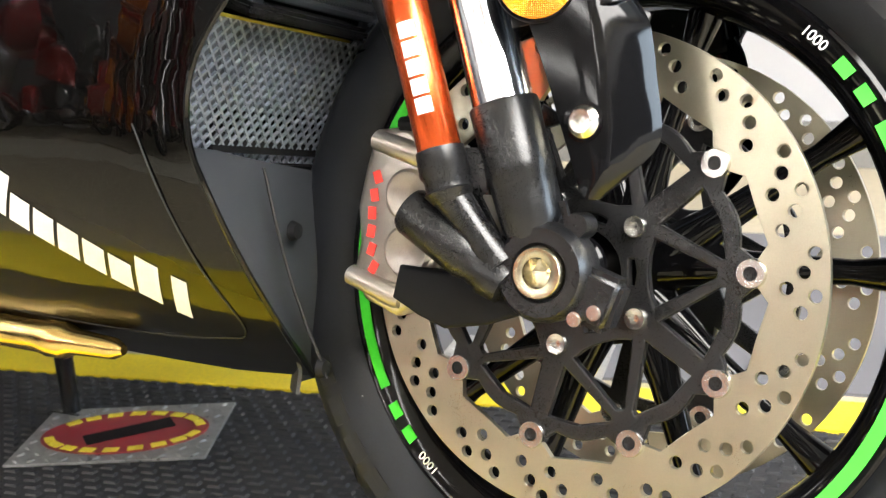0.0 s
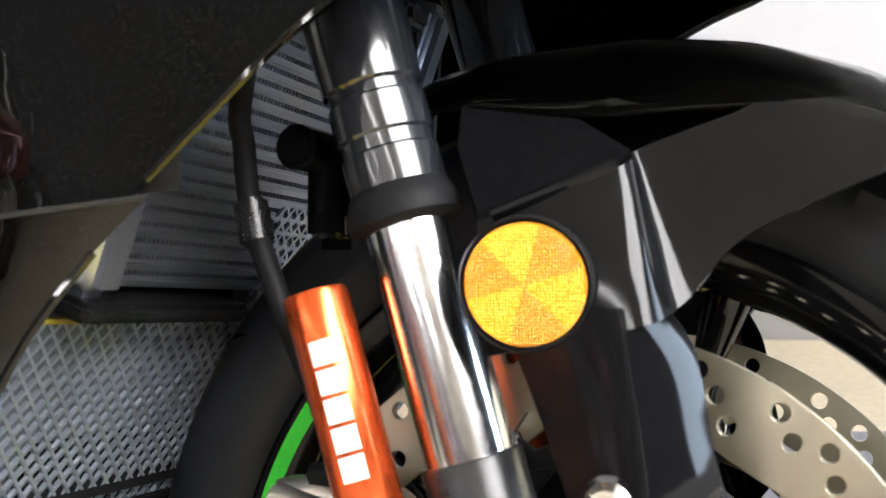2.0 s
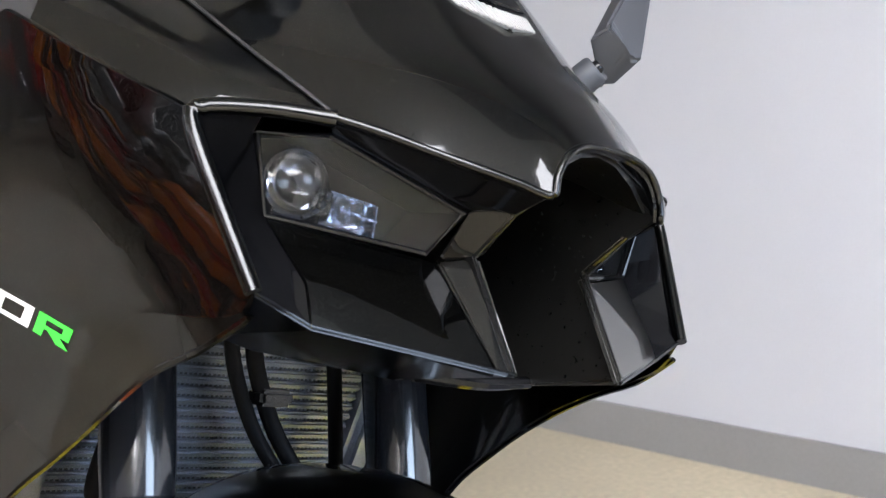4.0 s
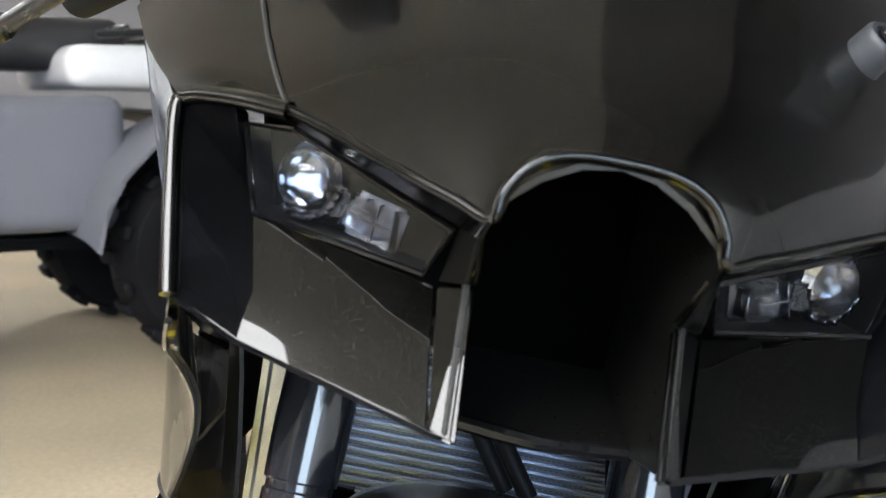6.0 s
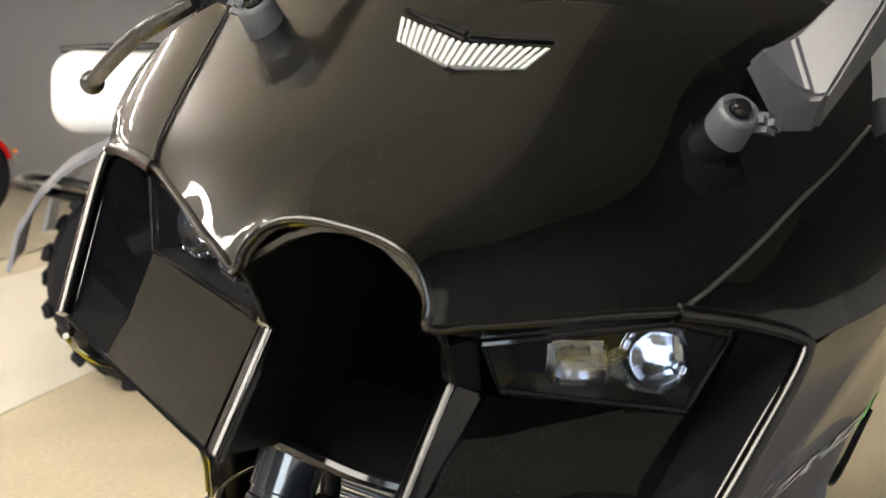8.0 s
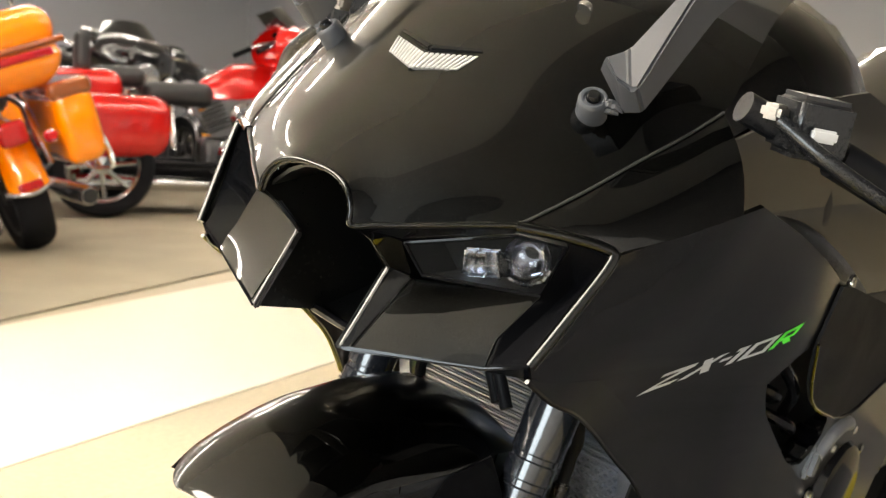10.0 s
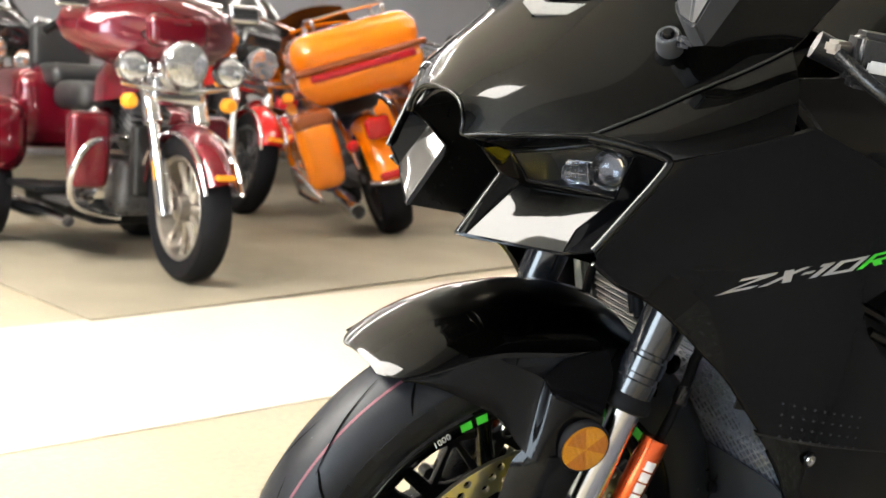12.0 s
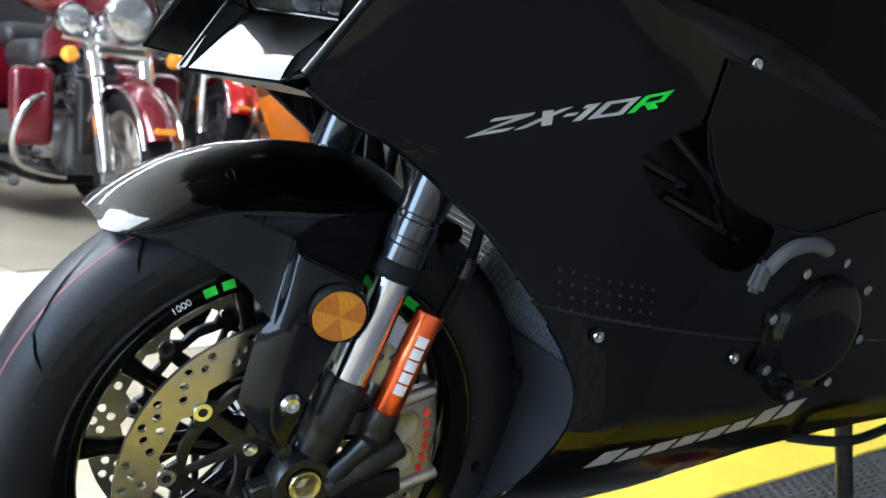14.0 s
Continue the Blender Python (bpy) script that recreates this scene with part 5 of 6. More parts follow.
def build_tail():
    m = Matrix.Translation((-1.43, 0, 0.330))
    rim = part("rear_wheel", lathe([(0.200, -0.060), (0.214, -0.080), (0.220, -0.076), (0.206, -0.050), (0.200, 0.0), (0.206, 0.050), (0.220, 0.076), (0.214, 0.080), (0.200, 0.060), (0.192, 0.0)], 72, m), GLOSS, bike, "black cast rear wheel")
    part("tyre", lathe([(0.214, -0.074), (0.240, -0.090), (0.266, -0.094), (0.288, -0.084), (0.306, -0.060), (0.316, -0.030), (0.319, 0.0), (0.316, 0.030), (0.306, 0.060), (0.288, 0.084), (0.266, 0.094), (0.240, 0.090), (0.214, 0.074)], 96, m), RUBBER, rim, "wide black rear tyre")
    part("hub", lathe([(0.012, -0.10), (0.045, -0.10), (0.050, -0.05), (0.050, 0.05), (0.045, 0.10), (0.012, 0.10)], 32, m), GLOSS, rim)
    for k in range(5):
        part("spoke", turned(polar(0.040, 72 * k), polar(0.196, 72 * k + 8), [(0, 0.026), (0.5, 0.014), (1, 0.020)], 10, m), GLOSS, rim)
    for s in (-1, 1):
        part("swing_arm", turned((-0.86, 0.115 * s, 0.40), (-1.45, 0.125 * s, 0.330), [(0, 0.050), (0.3, 0.045), (0.8, 0.030), (1, 0.034)], 18), SATIN, bike, "black swing arm")
        part("rear_frame", tube([(-0.66, 0.12 * s, 0.66), (-0.90, 0.11 * s, 0.74), (-1.20, 0.07 * s, 0.86)], 0.016, 10), SATIN, bike)
    rows = []
    for x, z, w, d in ((-0.70, 0.86, 0.085, 0.05), (-0.80, 0.835, 0.13, 0.07), (-0.95, 0.835, 0.15, 0.07), (-1.06, 0.865, 0.13, 0.06), (-1.10, 0.885, 0.10, 0.04)):
        rows.append([(x, w * math.sin(radians(a)), z - d + d * max(0.0, math.cos(radians(a))) ** 0.6) for a in range(-90, 91, 15)])
    part("seat", loft(rows, 0.004, 1, (0, 0, 1)), MATTE, bike, "black padded seat", angle=60)
    rows = []
    for x, z, w, d in ((-0.80, 0.77, 0.13, 0.12), (-1.00, 0.83, 0.12, 0.12), (-1.15, 0.91, 0.095, 0.10), (-1.35, 0.965, 0.05, 0.06), (-1.42, 0.97, 0.02, 0.02)):
        rows.append([(x, w * math.sin(radians(a)), z + 0.02 + d * 0.5 * math.cos(radians(a))) for a in range(-180, 181, 20)])
    part("tail_cowl", loft(rows, 0.0), PAINT, bike, "glossy black tail cowl", angle=60)
    part("muffler", turned((-0.80, -0.16, 0.30), (-1.28, -0.19, 0.42), [(0, 0.030), (0.12, 0.055), (0.85, 0.060), (1.0, 0.045)], 24), SATIN, bike, "black muffler")


build_tail()

# ---- the showroom ----
FLOOR = mat("worn_concrete_floor", (0.40, 0.345, 0.245), 0.6, 0, 0.0, 0.14, 60, 0.05, 0.18, 1.3)
AISLE = mat("cream_floor_tile", (0.64, 0.60, 0.50), 0.4, 0, 0.1, 0.03, 40, 0.02, 0.05, 1.0)
CARPET = mat("beige_carpet", (0.285, 0.25, 0.185), 0.95, 0, 0, 0.2, 500, 0.5, 0.12, 2.5)
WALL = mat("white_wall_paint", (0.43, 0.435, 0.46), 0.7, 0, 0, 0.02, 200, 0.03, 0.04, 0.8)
# for unseen wall parts, dark so that the motorcycle's left side reflects dark
DARKWALL = mat("unseen_dark_wall", (0.075, 0.075, 0.08), 0.7, 0, 0, 0.05, 200, 0.03, 0.08, 0.8)
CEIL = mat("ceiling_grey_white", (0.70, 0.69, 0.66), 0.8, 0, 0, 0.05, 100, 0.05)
# greyer copy for an unseen ceiling strip, dims its reflection in the nose
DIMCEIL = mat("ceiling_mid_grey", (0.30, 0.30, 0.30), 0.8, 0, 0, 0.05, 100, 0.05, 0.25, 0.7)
BASE = mat("grey_skirting", (0.20, 0.195, 0.19), 0.55, 0, 0, 0.05, 200)
BLACKMAT = mat("black_rubber_mat", (0.019, 0.019, 0.021), 0.6, 0, 0, 0.2, 400, 0.15, 0.3, 5)
YELLOW = mat("yellow_mat_border", (0.80, 0.62, 0.02), 0.5, 0, 0, 0.12, 200, 0.08, 0.12, 6)
TUBE = mat("strip_light_glow", (1, 0.98, 0.95), 0.5, emit=34.0)
PANELGLOW = mat("light_panel_glow", (1, 0.98, 0.95), 0.5, emit=32.0)
FIXT = mat("strip_light_housing", (0.7, 0.7, 0.7), 0.5, grain=0.03)


def sheet(name, pts, z0, z1, material, label="", kind="structure"):
    bm = bmesh.new()
    lo = [bm.verts.new((x, y, z0)) for x, y in pts]
    hi = [bm.verts.new((x, y, z1)) for x, y in pts]
    bm.faces.new(lo)
    bm.faces.new(hi)
    for i in range(len(pts)):
        j = (i + 1) % len(pts)
        bm.faces.new((lo[i], lo[j], hi[j], hi[i]))
    ob = part(name, bm, material, None, flat=True)
    return tagged(ob, label, name.split("_")[0], kind=kind)


X0, X1, Y0, Y1, ZC = -11.0, 5.0, -12.0, 2.05, 3.1
sheet("floor", [(X0, Y0), (X1, Y0), (X1, Y1), (X0, Y1)], -0.15, 0.0, FLOOR, "worn tan concrete showroom floor")
aisle = sheet("floor_aisle", [(X0, -1.42 + 0.20 * X0), (2.5, -0.92), (2.5, -2.05), (X0, -2.63 + 0.24 * X0)], 0.0, 0.004, AISLE, "bright cream tiled aisle across the floor")
sheet("floor_carpet", [(-0.955, -2.871), (-0.414, -2.705), (-0.30, -3.60), (0.2, -11.5), (-10.5, -11.5), (X0 + 0.1, -6.1), (-2.65, -3.445), (-0.98, -2.885)], 0.004, 0.010, CARPET, "beige carpet under the parked motorcycles")
# grey floor area, drawn long so that the left fairing reflects dark
GREYFLOOR = mat("grey_floor_area", (0.13, 0.13, 0.145), 0.7, 0, 0, 0.12, 300, 0.08, 0.15, 3.0)
sheet("floor_runner", [(-1.9, 0.345), (0.62, 0.68), (0.62, 1.45), (-1.9, 1.15)], 0.0, 0.004, GREYFLOOR, "grey area of the floor beside the mat")
sheet("wall_left", [(-1.7, Y1), (X1, Y1), (X1, Y1 + 0.2), (-1.7, Y1 + 0.2)], 0.0, 1.45, WALL, "plain white painted wall")
# upper and far wall are unseen, added dark to shape the reflections
sheet("wall_left_high", [(-1.7, Y1), (X1, Y1), (X1, Y1 + 0.2), (-1.7, Y1 + 0.2)], 1.45, ZC, DARKWALL, "unseen upper part of the wall, added dark for dark reflections")
sheet("wall_left_far", [(X0, Y1), (-1.7, Y1), (-1.7, Y1 + 0.2), (X0, Y1 + 0.2)], 0.0, ZC, DARKWALL, "unseen far wall, added dark for dark reflections")
sheet("wall_back", [(X0 - 0.2, Y0), (X0, Y0), (X0, Y1 + 0.2), (X0 - 0.2, Y1 + 0.2)], 0.0, ZC, WALL, "plain pale wall")
sheet("wall_right", [(X0 - 0.2, Y0 - 0.2), (X1 + 0.2, Y0 - 0.2), (X1 + 0.2, Y0), (X0 - 0.2, Y0)], 0.0, ZC, WALL, "plain pale wall")
sheet("wall_front_low", [(X1, Y0), (X1 + 0.2, Y0), (X1 + 0.2, Y1 + 0.2), (X1, Y1 + 0.2)], 0.0, 0.6, WALL, "wall below the shop window")
sheet("wall_front_high", [(X1, Y0), (X1 + 0.2, Y0), (X1 + 0.2, Y1 + 0.2), (X1, Y1 + 0.2)], 2.75, ZC, WALL, "wall above the shop window")
sheet("wall_front_end", [(X1, 1.85), (X1 + 0.2, 1.85), (X1 + 0.2, Y1 + 0.2), (X1, Y1 + 0.2)], 0.6, 2.75, WALL, "wall beside the shop window")
sheet("wall_front_far", [(X1, Y0), (X1 + 0.2, Y0), (X1 + 0.2, -4.2), (X1, -4.2)], 0.6, 2.75, WALL, "wall beside the shop window")
sheet("ceiling", [(X0, Y0), (X1, Y0), (X1, 0.85), (X0, 0.85)], ZC, ZC + 0.1, CEIL, "plain grey-white ceiling")
# unseen strip, greyed only for what the paint reflects
sheet("ceiling_dark", [(X0, 0.85), (X1, 0.85), (X1, Y1), (X0, Y1)], ZC, ZC + 0.1, DIMCEIL, "unseen ceiling strip along the wall, greyed to dim reflections")
sheet("baseboard", [(X0, Y1 - 0.012), (X1, Y1 - 0.012), (X1, Y1 - 0.0005), (X0, Y1 - 0.0005)], 0.0, 0.105, BASE, "grey skirting board")


def strip_light(x, y, turn=0.0, length=2.4):
    m = Matrix.Translation((x, y, ZC)) @ Matrix.Rotation(radians(turn), 4, "Z")
    ob = thing("strip_light", m, "white ceiling strip light with two bare tubes", "ceiling light", "ceiling strip lights")
    part("housing", block((0, 0, -0.03), (length, 0.16, 0.058), 0.006), FIXT, ob)
    for d in (-0.05, 0.05):
        part("lamp_tube", rod((-length / 2 + 0.02, d, -0.085), (length / 2 - 0.02, d, -0.085), 0.02, n=12), TUBE, ob)
    return ob


for x, y in ((-6.5, -9.0), (-3.2, -9.0), (-6.5, -6.6), (-3.2, -6.6), (0.1, -6.6), (-6.5, -4.2), (-3.2, -4.2), (0.1, -4.5), (-6.5, -1.9), (-4.6, -2.3)):
    strip_light(x, y)


def light_panel(x, y, sx, sy):
    ob = thing("ceiling_light_panel", Matrix.Translation((x, y, ZC)), "large white diffuser panel of a ceiling light", "ceiling light", "ceiling light panels")
    part("panel_frame", block((0, 0, -0.012), (sx, sy, 0.024), 0.004), FIXT, ob)
    part("diffuser", block((0, 0, -0.027), (sx, sy, 0.006), 0.0), PANELGLOW, ob)
    return ob


for y in (-3.0, -1.9, -0.8):
    light_panel(3.48, y, 1.86, 1.098)
for y in (-2.6, -1.5, -0.4):
    light_panel(2.015, y, 1.06, 1.098)


# ---- the mat under the motorcycle and the plate on it ----
TURN = Matrix.Translation((-0.60, 0.085, 0)) @ Matrix.Rotation(radians(7.6), 4, "Z")
rubber = thing("floor_mat", TURN, "black ribbed rubber mat with yellow borders on the floor", "mat")
part("mat_base", block((0, 0.0375, 0.004), (2.6, 0.525, 0.008), 0.002), BLACKMAT, rubber)
for y, w in ((-0.3075, 0.165), (0.345, 0.090)):
    part("mat_border", block((0, y, 0.0050), (2.6, w, 0.0092), 0.002), YELLOW, rubber, "yellow warning border")
ribs = bmesh.new()
for i in range(100):
    for j in range(40):
        x, y = -1.26 + i * 0.0255 + (0.0127 if j % 2 else 0), -0.292 + j * 0.015
        if y < -0.218:
            continue
        bmesh.ops.create_cone(ribs, cap_ends=True, segments=4, radius1=0.0105, radius2=0.0072, depth=0.0022, matrix=Matrix.Translation((x, y, 0.0090)) @ Matrix.Diagonal((1.1, 0.62, 1, 1)) @ Matrix.Rotation(radians(45), 4, "Z"))
part("mat_ribs", ribs, BLACKMAT, rubber, flat=True)["kind"] = "stuff"

SILVER = mat("checker_plate_silver", (0.46, 0.46, 0.45), 0.35, 0.7, 0, 0.2, 120, 0.25, 0.15, 20)
SIGN_R = mat("sign_red", (0.28, 0.02, 0.03), 0.4, 0, 0.2, 0.15, 60, 0, 0.2, 12)
PM = Matrix.Translation((-0.648, 0.212, 0.0102)) @ Matrix.Rotation(radians(25.5), 4, "Z")
plate = thing("floor_sign", PM, "silver tread-plate sign with red oval lying on the mat", "sign")
part("sign_plate", block((0, 0, 0.0015), (0.222, 0.160, 0.003), 0.0008), SILVER, plate)
oval = [(0.096 * math.cos(radians(a)), 0.062 * math.sin(radians(a))) for a in range(0, 360, 6)]
mesh_part("sign_oval", cut_plate([oval], 0.0008, Matrix.Translation((0, 0, 0.0036))), SIGN_R, plate, "dark red oval", flat=True)
for k in range(20):
    a = 18 * k
    if 150 < a < 195 or a > 345 or a < 10:
        continue
    c = (0.086 * math.cos(radians(a)), 0.053 * math.sin(radians(a)), 0.0046)
    part("printed_bar", block(c, (0.017, 0.011, 0.0008), 0, rot=Matrix.Rotation(radians(math.degrees(math.atan2(0.053 * math.cos(radians(a)), -0.086 * math.sin(radians(a))))), 4, "Z")), YELLOW_P, plate, "yellow printed bar")
part("printed_bar", block((0.005, 0.0, 0.0044), (0.10, 0.030, 0.0006), 0, rot=Matrix.Rotation(radians(28), 4, "Z")), MATTE, plate, "dark printed bar")
tread = bmesh.new()
for i in range(12):
    for j in range(9):
        x, y = -0.100 + i * 0.018, -0.072 + j * 0.018
        if (x / 0.098) ** 2 + (y / 0.064) ** 2 < 1.05:
            continue
        bmesh.ops.create_cone(tread, cap_ends=True, segments=8, radius1=0.006, radius2=0.003, depth=0.0016, matrix=Matrix.Translation((x, y, 0.0036)) @ Matrix.Rotation(radians(45 if (i + j) % 2 else -45), 4, "Z") @ Matrix.Diagonal((1, 0.35, 1, 1)))
part("tread_pattern", tread, SILVER, plate)["kind"] = "stuff"

loose = thing("tread_plate", Matrix.Translation((-0.325, 0.605, 0.004)) @ Matrix.Rotation(radians(12), 4, "Z"), "small bare silver tread plate lying on the floor", "metal plate")
part("plate_sheet", block((0, 0, 0.0015), (0.222, 0.160, 0.003), 0.0008), SILVER, loose)
tread = bmesh.new()
for i in range(12):
    for j in range(9):
        bmesh.ops.create_cone(tread, cap_ends=True, segments=8, radius1=0.006, radius2=0.003, depth=0.0016, matrix=Matrix.Translation((-0.100 + i * 0.018, -0.072 + j * 0.018, 0.0036)) @ Matrix.Rotation(radians(45 if (i + j) % 2 else -45), 4, "Z") @ Matrix.Diagonal((1, 0.35, 1, 1)))
part("tread_pattern", tread, SILVER, loose)["kind"] = "stuff"


# ---- parked touring motorcycles ----
RUB2 = mat("parked_tyre_rubber", (0.009, 0.009, 0.011), 0.7, 0, 0, 0.15, 80, 0.1, 0.2, 5, spec=0.12)
LEATHER = mat("black_seat_leather", (0.022, 0.022, 0.024), 0.45, 0, 0, 0.15, 120, 0.2, 0.15, 6)
CASTING = mat("engine_casting", (0.10, 0.10, 0.105), 0.35, 0.7, 0, 0.2, 60, 0.15, 0.2, 8)
LAMPG = mat("headlamp_glass", (0.80, 0.82, 0.85), 0.12, 0.8, 0.5, 0.35, 60, 0.4)
TAILR = mat("red_tail_lamp", (0.45, 0.01, 0.01), 0.15, 0, 0.6, 0.1, 60)
# a faint glow is put into the amber, fork reflectors included
AMB2 = mat("amber_faint_glow", (0.95, 0.35, 0.03), 0.2, 0, 0.5, 0.05, 60, emit=0.15)


def wheel_parts(owner, x, r, w, material_rim, spokes=9, y=0.0, name="wheel", rim=0.70):
    m = Matrix.Translation((x, y, r))
    rim_r = r * rim
    hub = part(name, lathe([(rim_r * 0.93, -w * 0.35), (rim_r, -w * 0.42), (rim_r * 1.03, -w * 0.36), (rim_r * 0.96, 0), (rim_r * 1.03, w * 0.36), (rim_r, w * 0.42), (rim_r * 0.93, w * 0.35)], 40, m), material_rim, owner, "cast wheel with a black tyre")
    part("tyre", lathe([(rim_r, -w * 0.40), (min(r * 0.82, rim_r + r * 0.2), -w * 0.5), (r * 0.92, -w * 0.49), (r * 0.98, -w * 0.34), (r, 0), (r * 0.98, w * 0.34), (r * 0.92, w * 0.49), (min(r * 0.82, rim_r + r * 0.2), w * 0.5), (rim_r, w * 0.40)], 56, m), RUB2, hub, "black road tyre")
    part("hub", lathe([(0.01, -w * 0.5), (r * 0.17, -w * 0.45), (r * 0.2, 0), (r * 0.17, w * 0.45), (0.01, w * 0.5)], 24, m), material_rim, hub)
    for k in range(spokes):
        a = 360 * k / spokes
        part("spoke", turned(polar(r * 0.15, a), polar(rim_r * 0.97, a + 6), [(0, 0.020), (0.5, 0.012), (1, 0.017)], 8, m), material_rim, hub)
    return hub, m


def shell(rows, thick=0.006, want=(0, 0, 1), s=1):
    return loft(rows, thick, s, want)


def fender_rows(cx, cz, r, w, a0, a1, n=14):
    rows = []
    for i in range(n + 1):
        a = a0 + (a1 - a0) * i / n
        row = []
        for j in range(9):
            u = -1 + j / 4
            rr = r - 0.06 * abs(u) ** 2.5
            row.append((cx + rr * math.cos(radians(a)), w * u, cz + rr * math.sin(radians(a))))
        rows.append(row)
    return rows


def rounded_case(c, size, m=Matrix(), bev=0.05, taper=0.0, cuts=9):
    """A box with well rounded edges and corners."""
    bm = bmesh.new()
    bmesh.ops.create_cube(bm, size=2)
    bmesh.ops.subdivide_edges(bm, edges=bm.edges[:], cuts=cuts, use_grid_fill=True)
    half = [v / 2 for v in size]
    r = min(bev * 1.15, min(half) * 0.98)
    for v in bm.verts:
        core, corner = [], []
        for u, h in zip(v.co, half):
            a, g = abs(u), 1 if u >= 0 else -1
            core.append(g * (h - r) * min(a / 0.42, 1))
            corner.append(g * max(0.0, (a - 0.42) / 0.58))
        d = Vector(corner)
        p = Vector(core) + d.normalized() * r
        k = 1 - taper * max(0.0, -p.z / half[2])
        v.co = m @ (Vector(c) + Vector((p.x * k, p.y * (1 - (1 - k) * 0.5), p.z)))
    return bm


def tourer(m, label, paint, second, trike=False, rear_case=True, fairing=True):
    ob = thing("touring_motorcycle", m, label, "motorcycle", "parked touring motorcycles")
    fw, _ = wheel_parts(ob, 0.85, 0.335, 0.13, TITAN if trike else CASTING, 10, name="front_wheel")
    part("brake_disc", lathe([(0.09, 0.075), (0.15, 0.075), (0.15, 0.080), (0.09, 0.080)], 32, Matrix.Translation((0.85, 0, 0.335))), STEEL, fw)
    part("front_fender", shell(fender_rows(0.85, 0.335, 0.385, 0.085, 20, 165)), second, ob, "glossy painted front fender")
    part("fender_trim", tube([(0.85 + 0.375 * math.cos(radians(a)), 0.086, 0.335 + 0.335 * math.sin(radians(a))) for a in range(15, 166, 25)], 0.010, 8), CHROME, ob)
    part("fender_trim", tube([(0.85 + 0.375 * math.cos(radians(a)), -0.086, 0.335 + 0.335 * math.sin(radians(a))) for a in range(15, 166, 25)], 0.010, 8), CHROME, ob)
    part("fender_lamp", block((1.215, 0, 0.50), (0.04, 0.09, 0.025), 0.008), AMB2, ob)
    for s in (-1, 1):
        leg = part("fork_leg", turned((0.87, 0.115 * s, 0.30), (0.60, 0.115 * s, 0.96), [(0, 0.034), (0.05, 0.040), (0.42, 0.040), (0.44, 0.028), (0.60, 0.028), (0.61, 0.042), (1, 0.042)], 24), CHROME, ob, "thick chrome fork leg")
        part("fork_reflector", block((0.80, 0.150 * s, 0.50), (0.03, 0.006, 0.09), 0.002, rot=Matrix.Rotation(radians(-22), 4, "Y")), AMB2, leg)
        part("indicator", turned((0.70, 0.24 * s, 0.80), (0.77, 0.24 * s, 0.80), [(0, 0.02), (0.2, 0.036), (0.7, 0.036), (1.0, 0.022)], 20), AMB2, ob, "round amber indicator")
        part("aux_lamp", turned((0.66, 0.235 * s, 0.95), (0.76, 0.235 * s, 0.95), [(0, 0.03), (0.4, 0.070), (0.8, 0.076), (1.0, 0.070)], 28), CHROME, ob, "chrome auxiliary lamp")
        part("aux_glass", turned((0.755, 0.235 * s, 0.95), (0.768, 0.235 * s, 0.95), [(0, 0.068), (0.5, 0.06), (1.0, 0.02)], 28), LAMPG, ob)
        part("crash_bar", tube([(0.40, 0.12 * s, 0.62), (0.44, 0.30 * s, 0.60), (0.42, 0.38 * s, 0.45), (0.38, 0.34 * s, 0.30), (0.34, 0.12 * s, 0.24)], 0.019, 12), CHROME, ob, "chrome crash bar")
        part("lower_fairing", rounded_case((0.40, 0.30 * s, 0.56), (0.10, 0.20, 0.36), bev=0.035, taper=0.2), paint, ob, "painted lower leg shield")
        part("footboard", block((0.10, 0.30 * s, 0.30), (0.36, 0.12, 0.025), 0.01), CASTING, ob)
        part("handlebar", tube([(0.52, 0.05 * s, 1.12), (0.42, 0.30 * s, 1.20), (0.22, 0.42 * s, 1.12)], 0.016, 10), CHROME, ob)
        part("grip", rod((0.30, 0.375 * s, 1.16), (0.18, 0.435 * s, 1.10), 0.021, bev=0.004), MATTE, ob)
        part("mirror", rounded_case((0.50, 0.42 * s, 1.24), (0.04, 0.16, 0.09), bev=0.018), CHROME, ob)
        if not trike:
            part("saddlebag", rounded_case((-0.88, 0.34 * s, 0.60), (0.66, 0.22, 0.40), bev=0.06, taper=0.12), paint, ob, "glossy painted saddlebag")
            part("bag_lid", rounded_case((-0.88, 0.34 * s, 0.80), (0.67, 0.235, 0.10), bev=0.035), RUST_T if paint is AMBER_T else second, ob, "glossy saddlebag lid")
            part("bag_rail", tube([(-0.52, 0.46 * s, 0.36), (-0.60, 0.47 * s, 0.52), (-1.0, 0.47 * s, 0.50), (-1.22, 0.42 * s, 0.36), (-0.80, 0.42 * s, 0.32), (-0.52, 0.46 * s, 0.36)], 0.014, 10), CHROME, ob)
            part("tail_pipe", turned((-0.2, 0.21 * s, 0.27), (-1.26, 0.25 * s, 0.25), [(0, 0.028), (0.3, 0.050), (0.97, 0.052), (1.0, 0.046)], 24), CHROME, ob, "chrome tail pipe")
            # flat black disc stands for the shaded hollow of the solid pipe
            part("pipe_mouth", rod((-1.255, 0.25 * s, 0.25), (-1.264, 0.25 * s, 0.25), 0.040), DARK, ob)
        else:
            wheel_parts(ob, -0.80, 0.33, 0.22, CHROME, 8, 0.48 * s, "rear_wheel")
            part("rear_fender", rounded_case((-0.80, 0.47 * s, 0.58), (0.85, 0.34, 0.40), bev=0.11, taper=0.05), paint, ob, "wide painted trike fender")
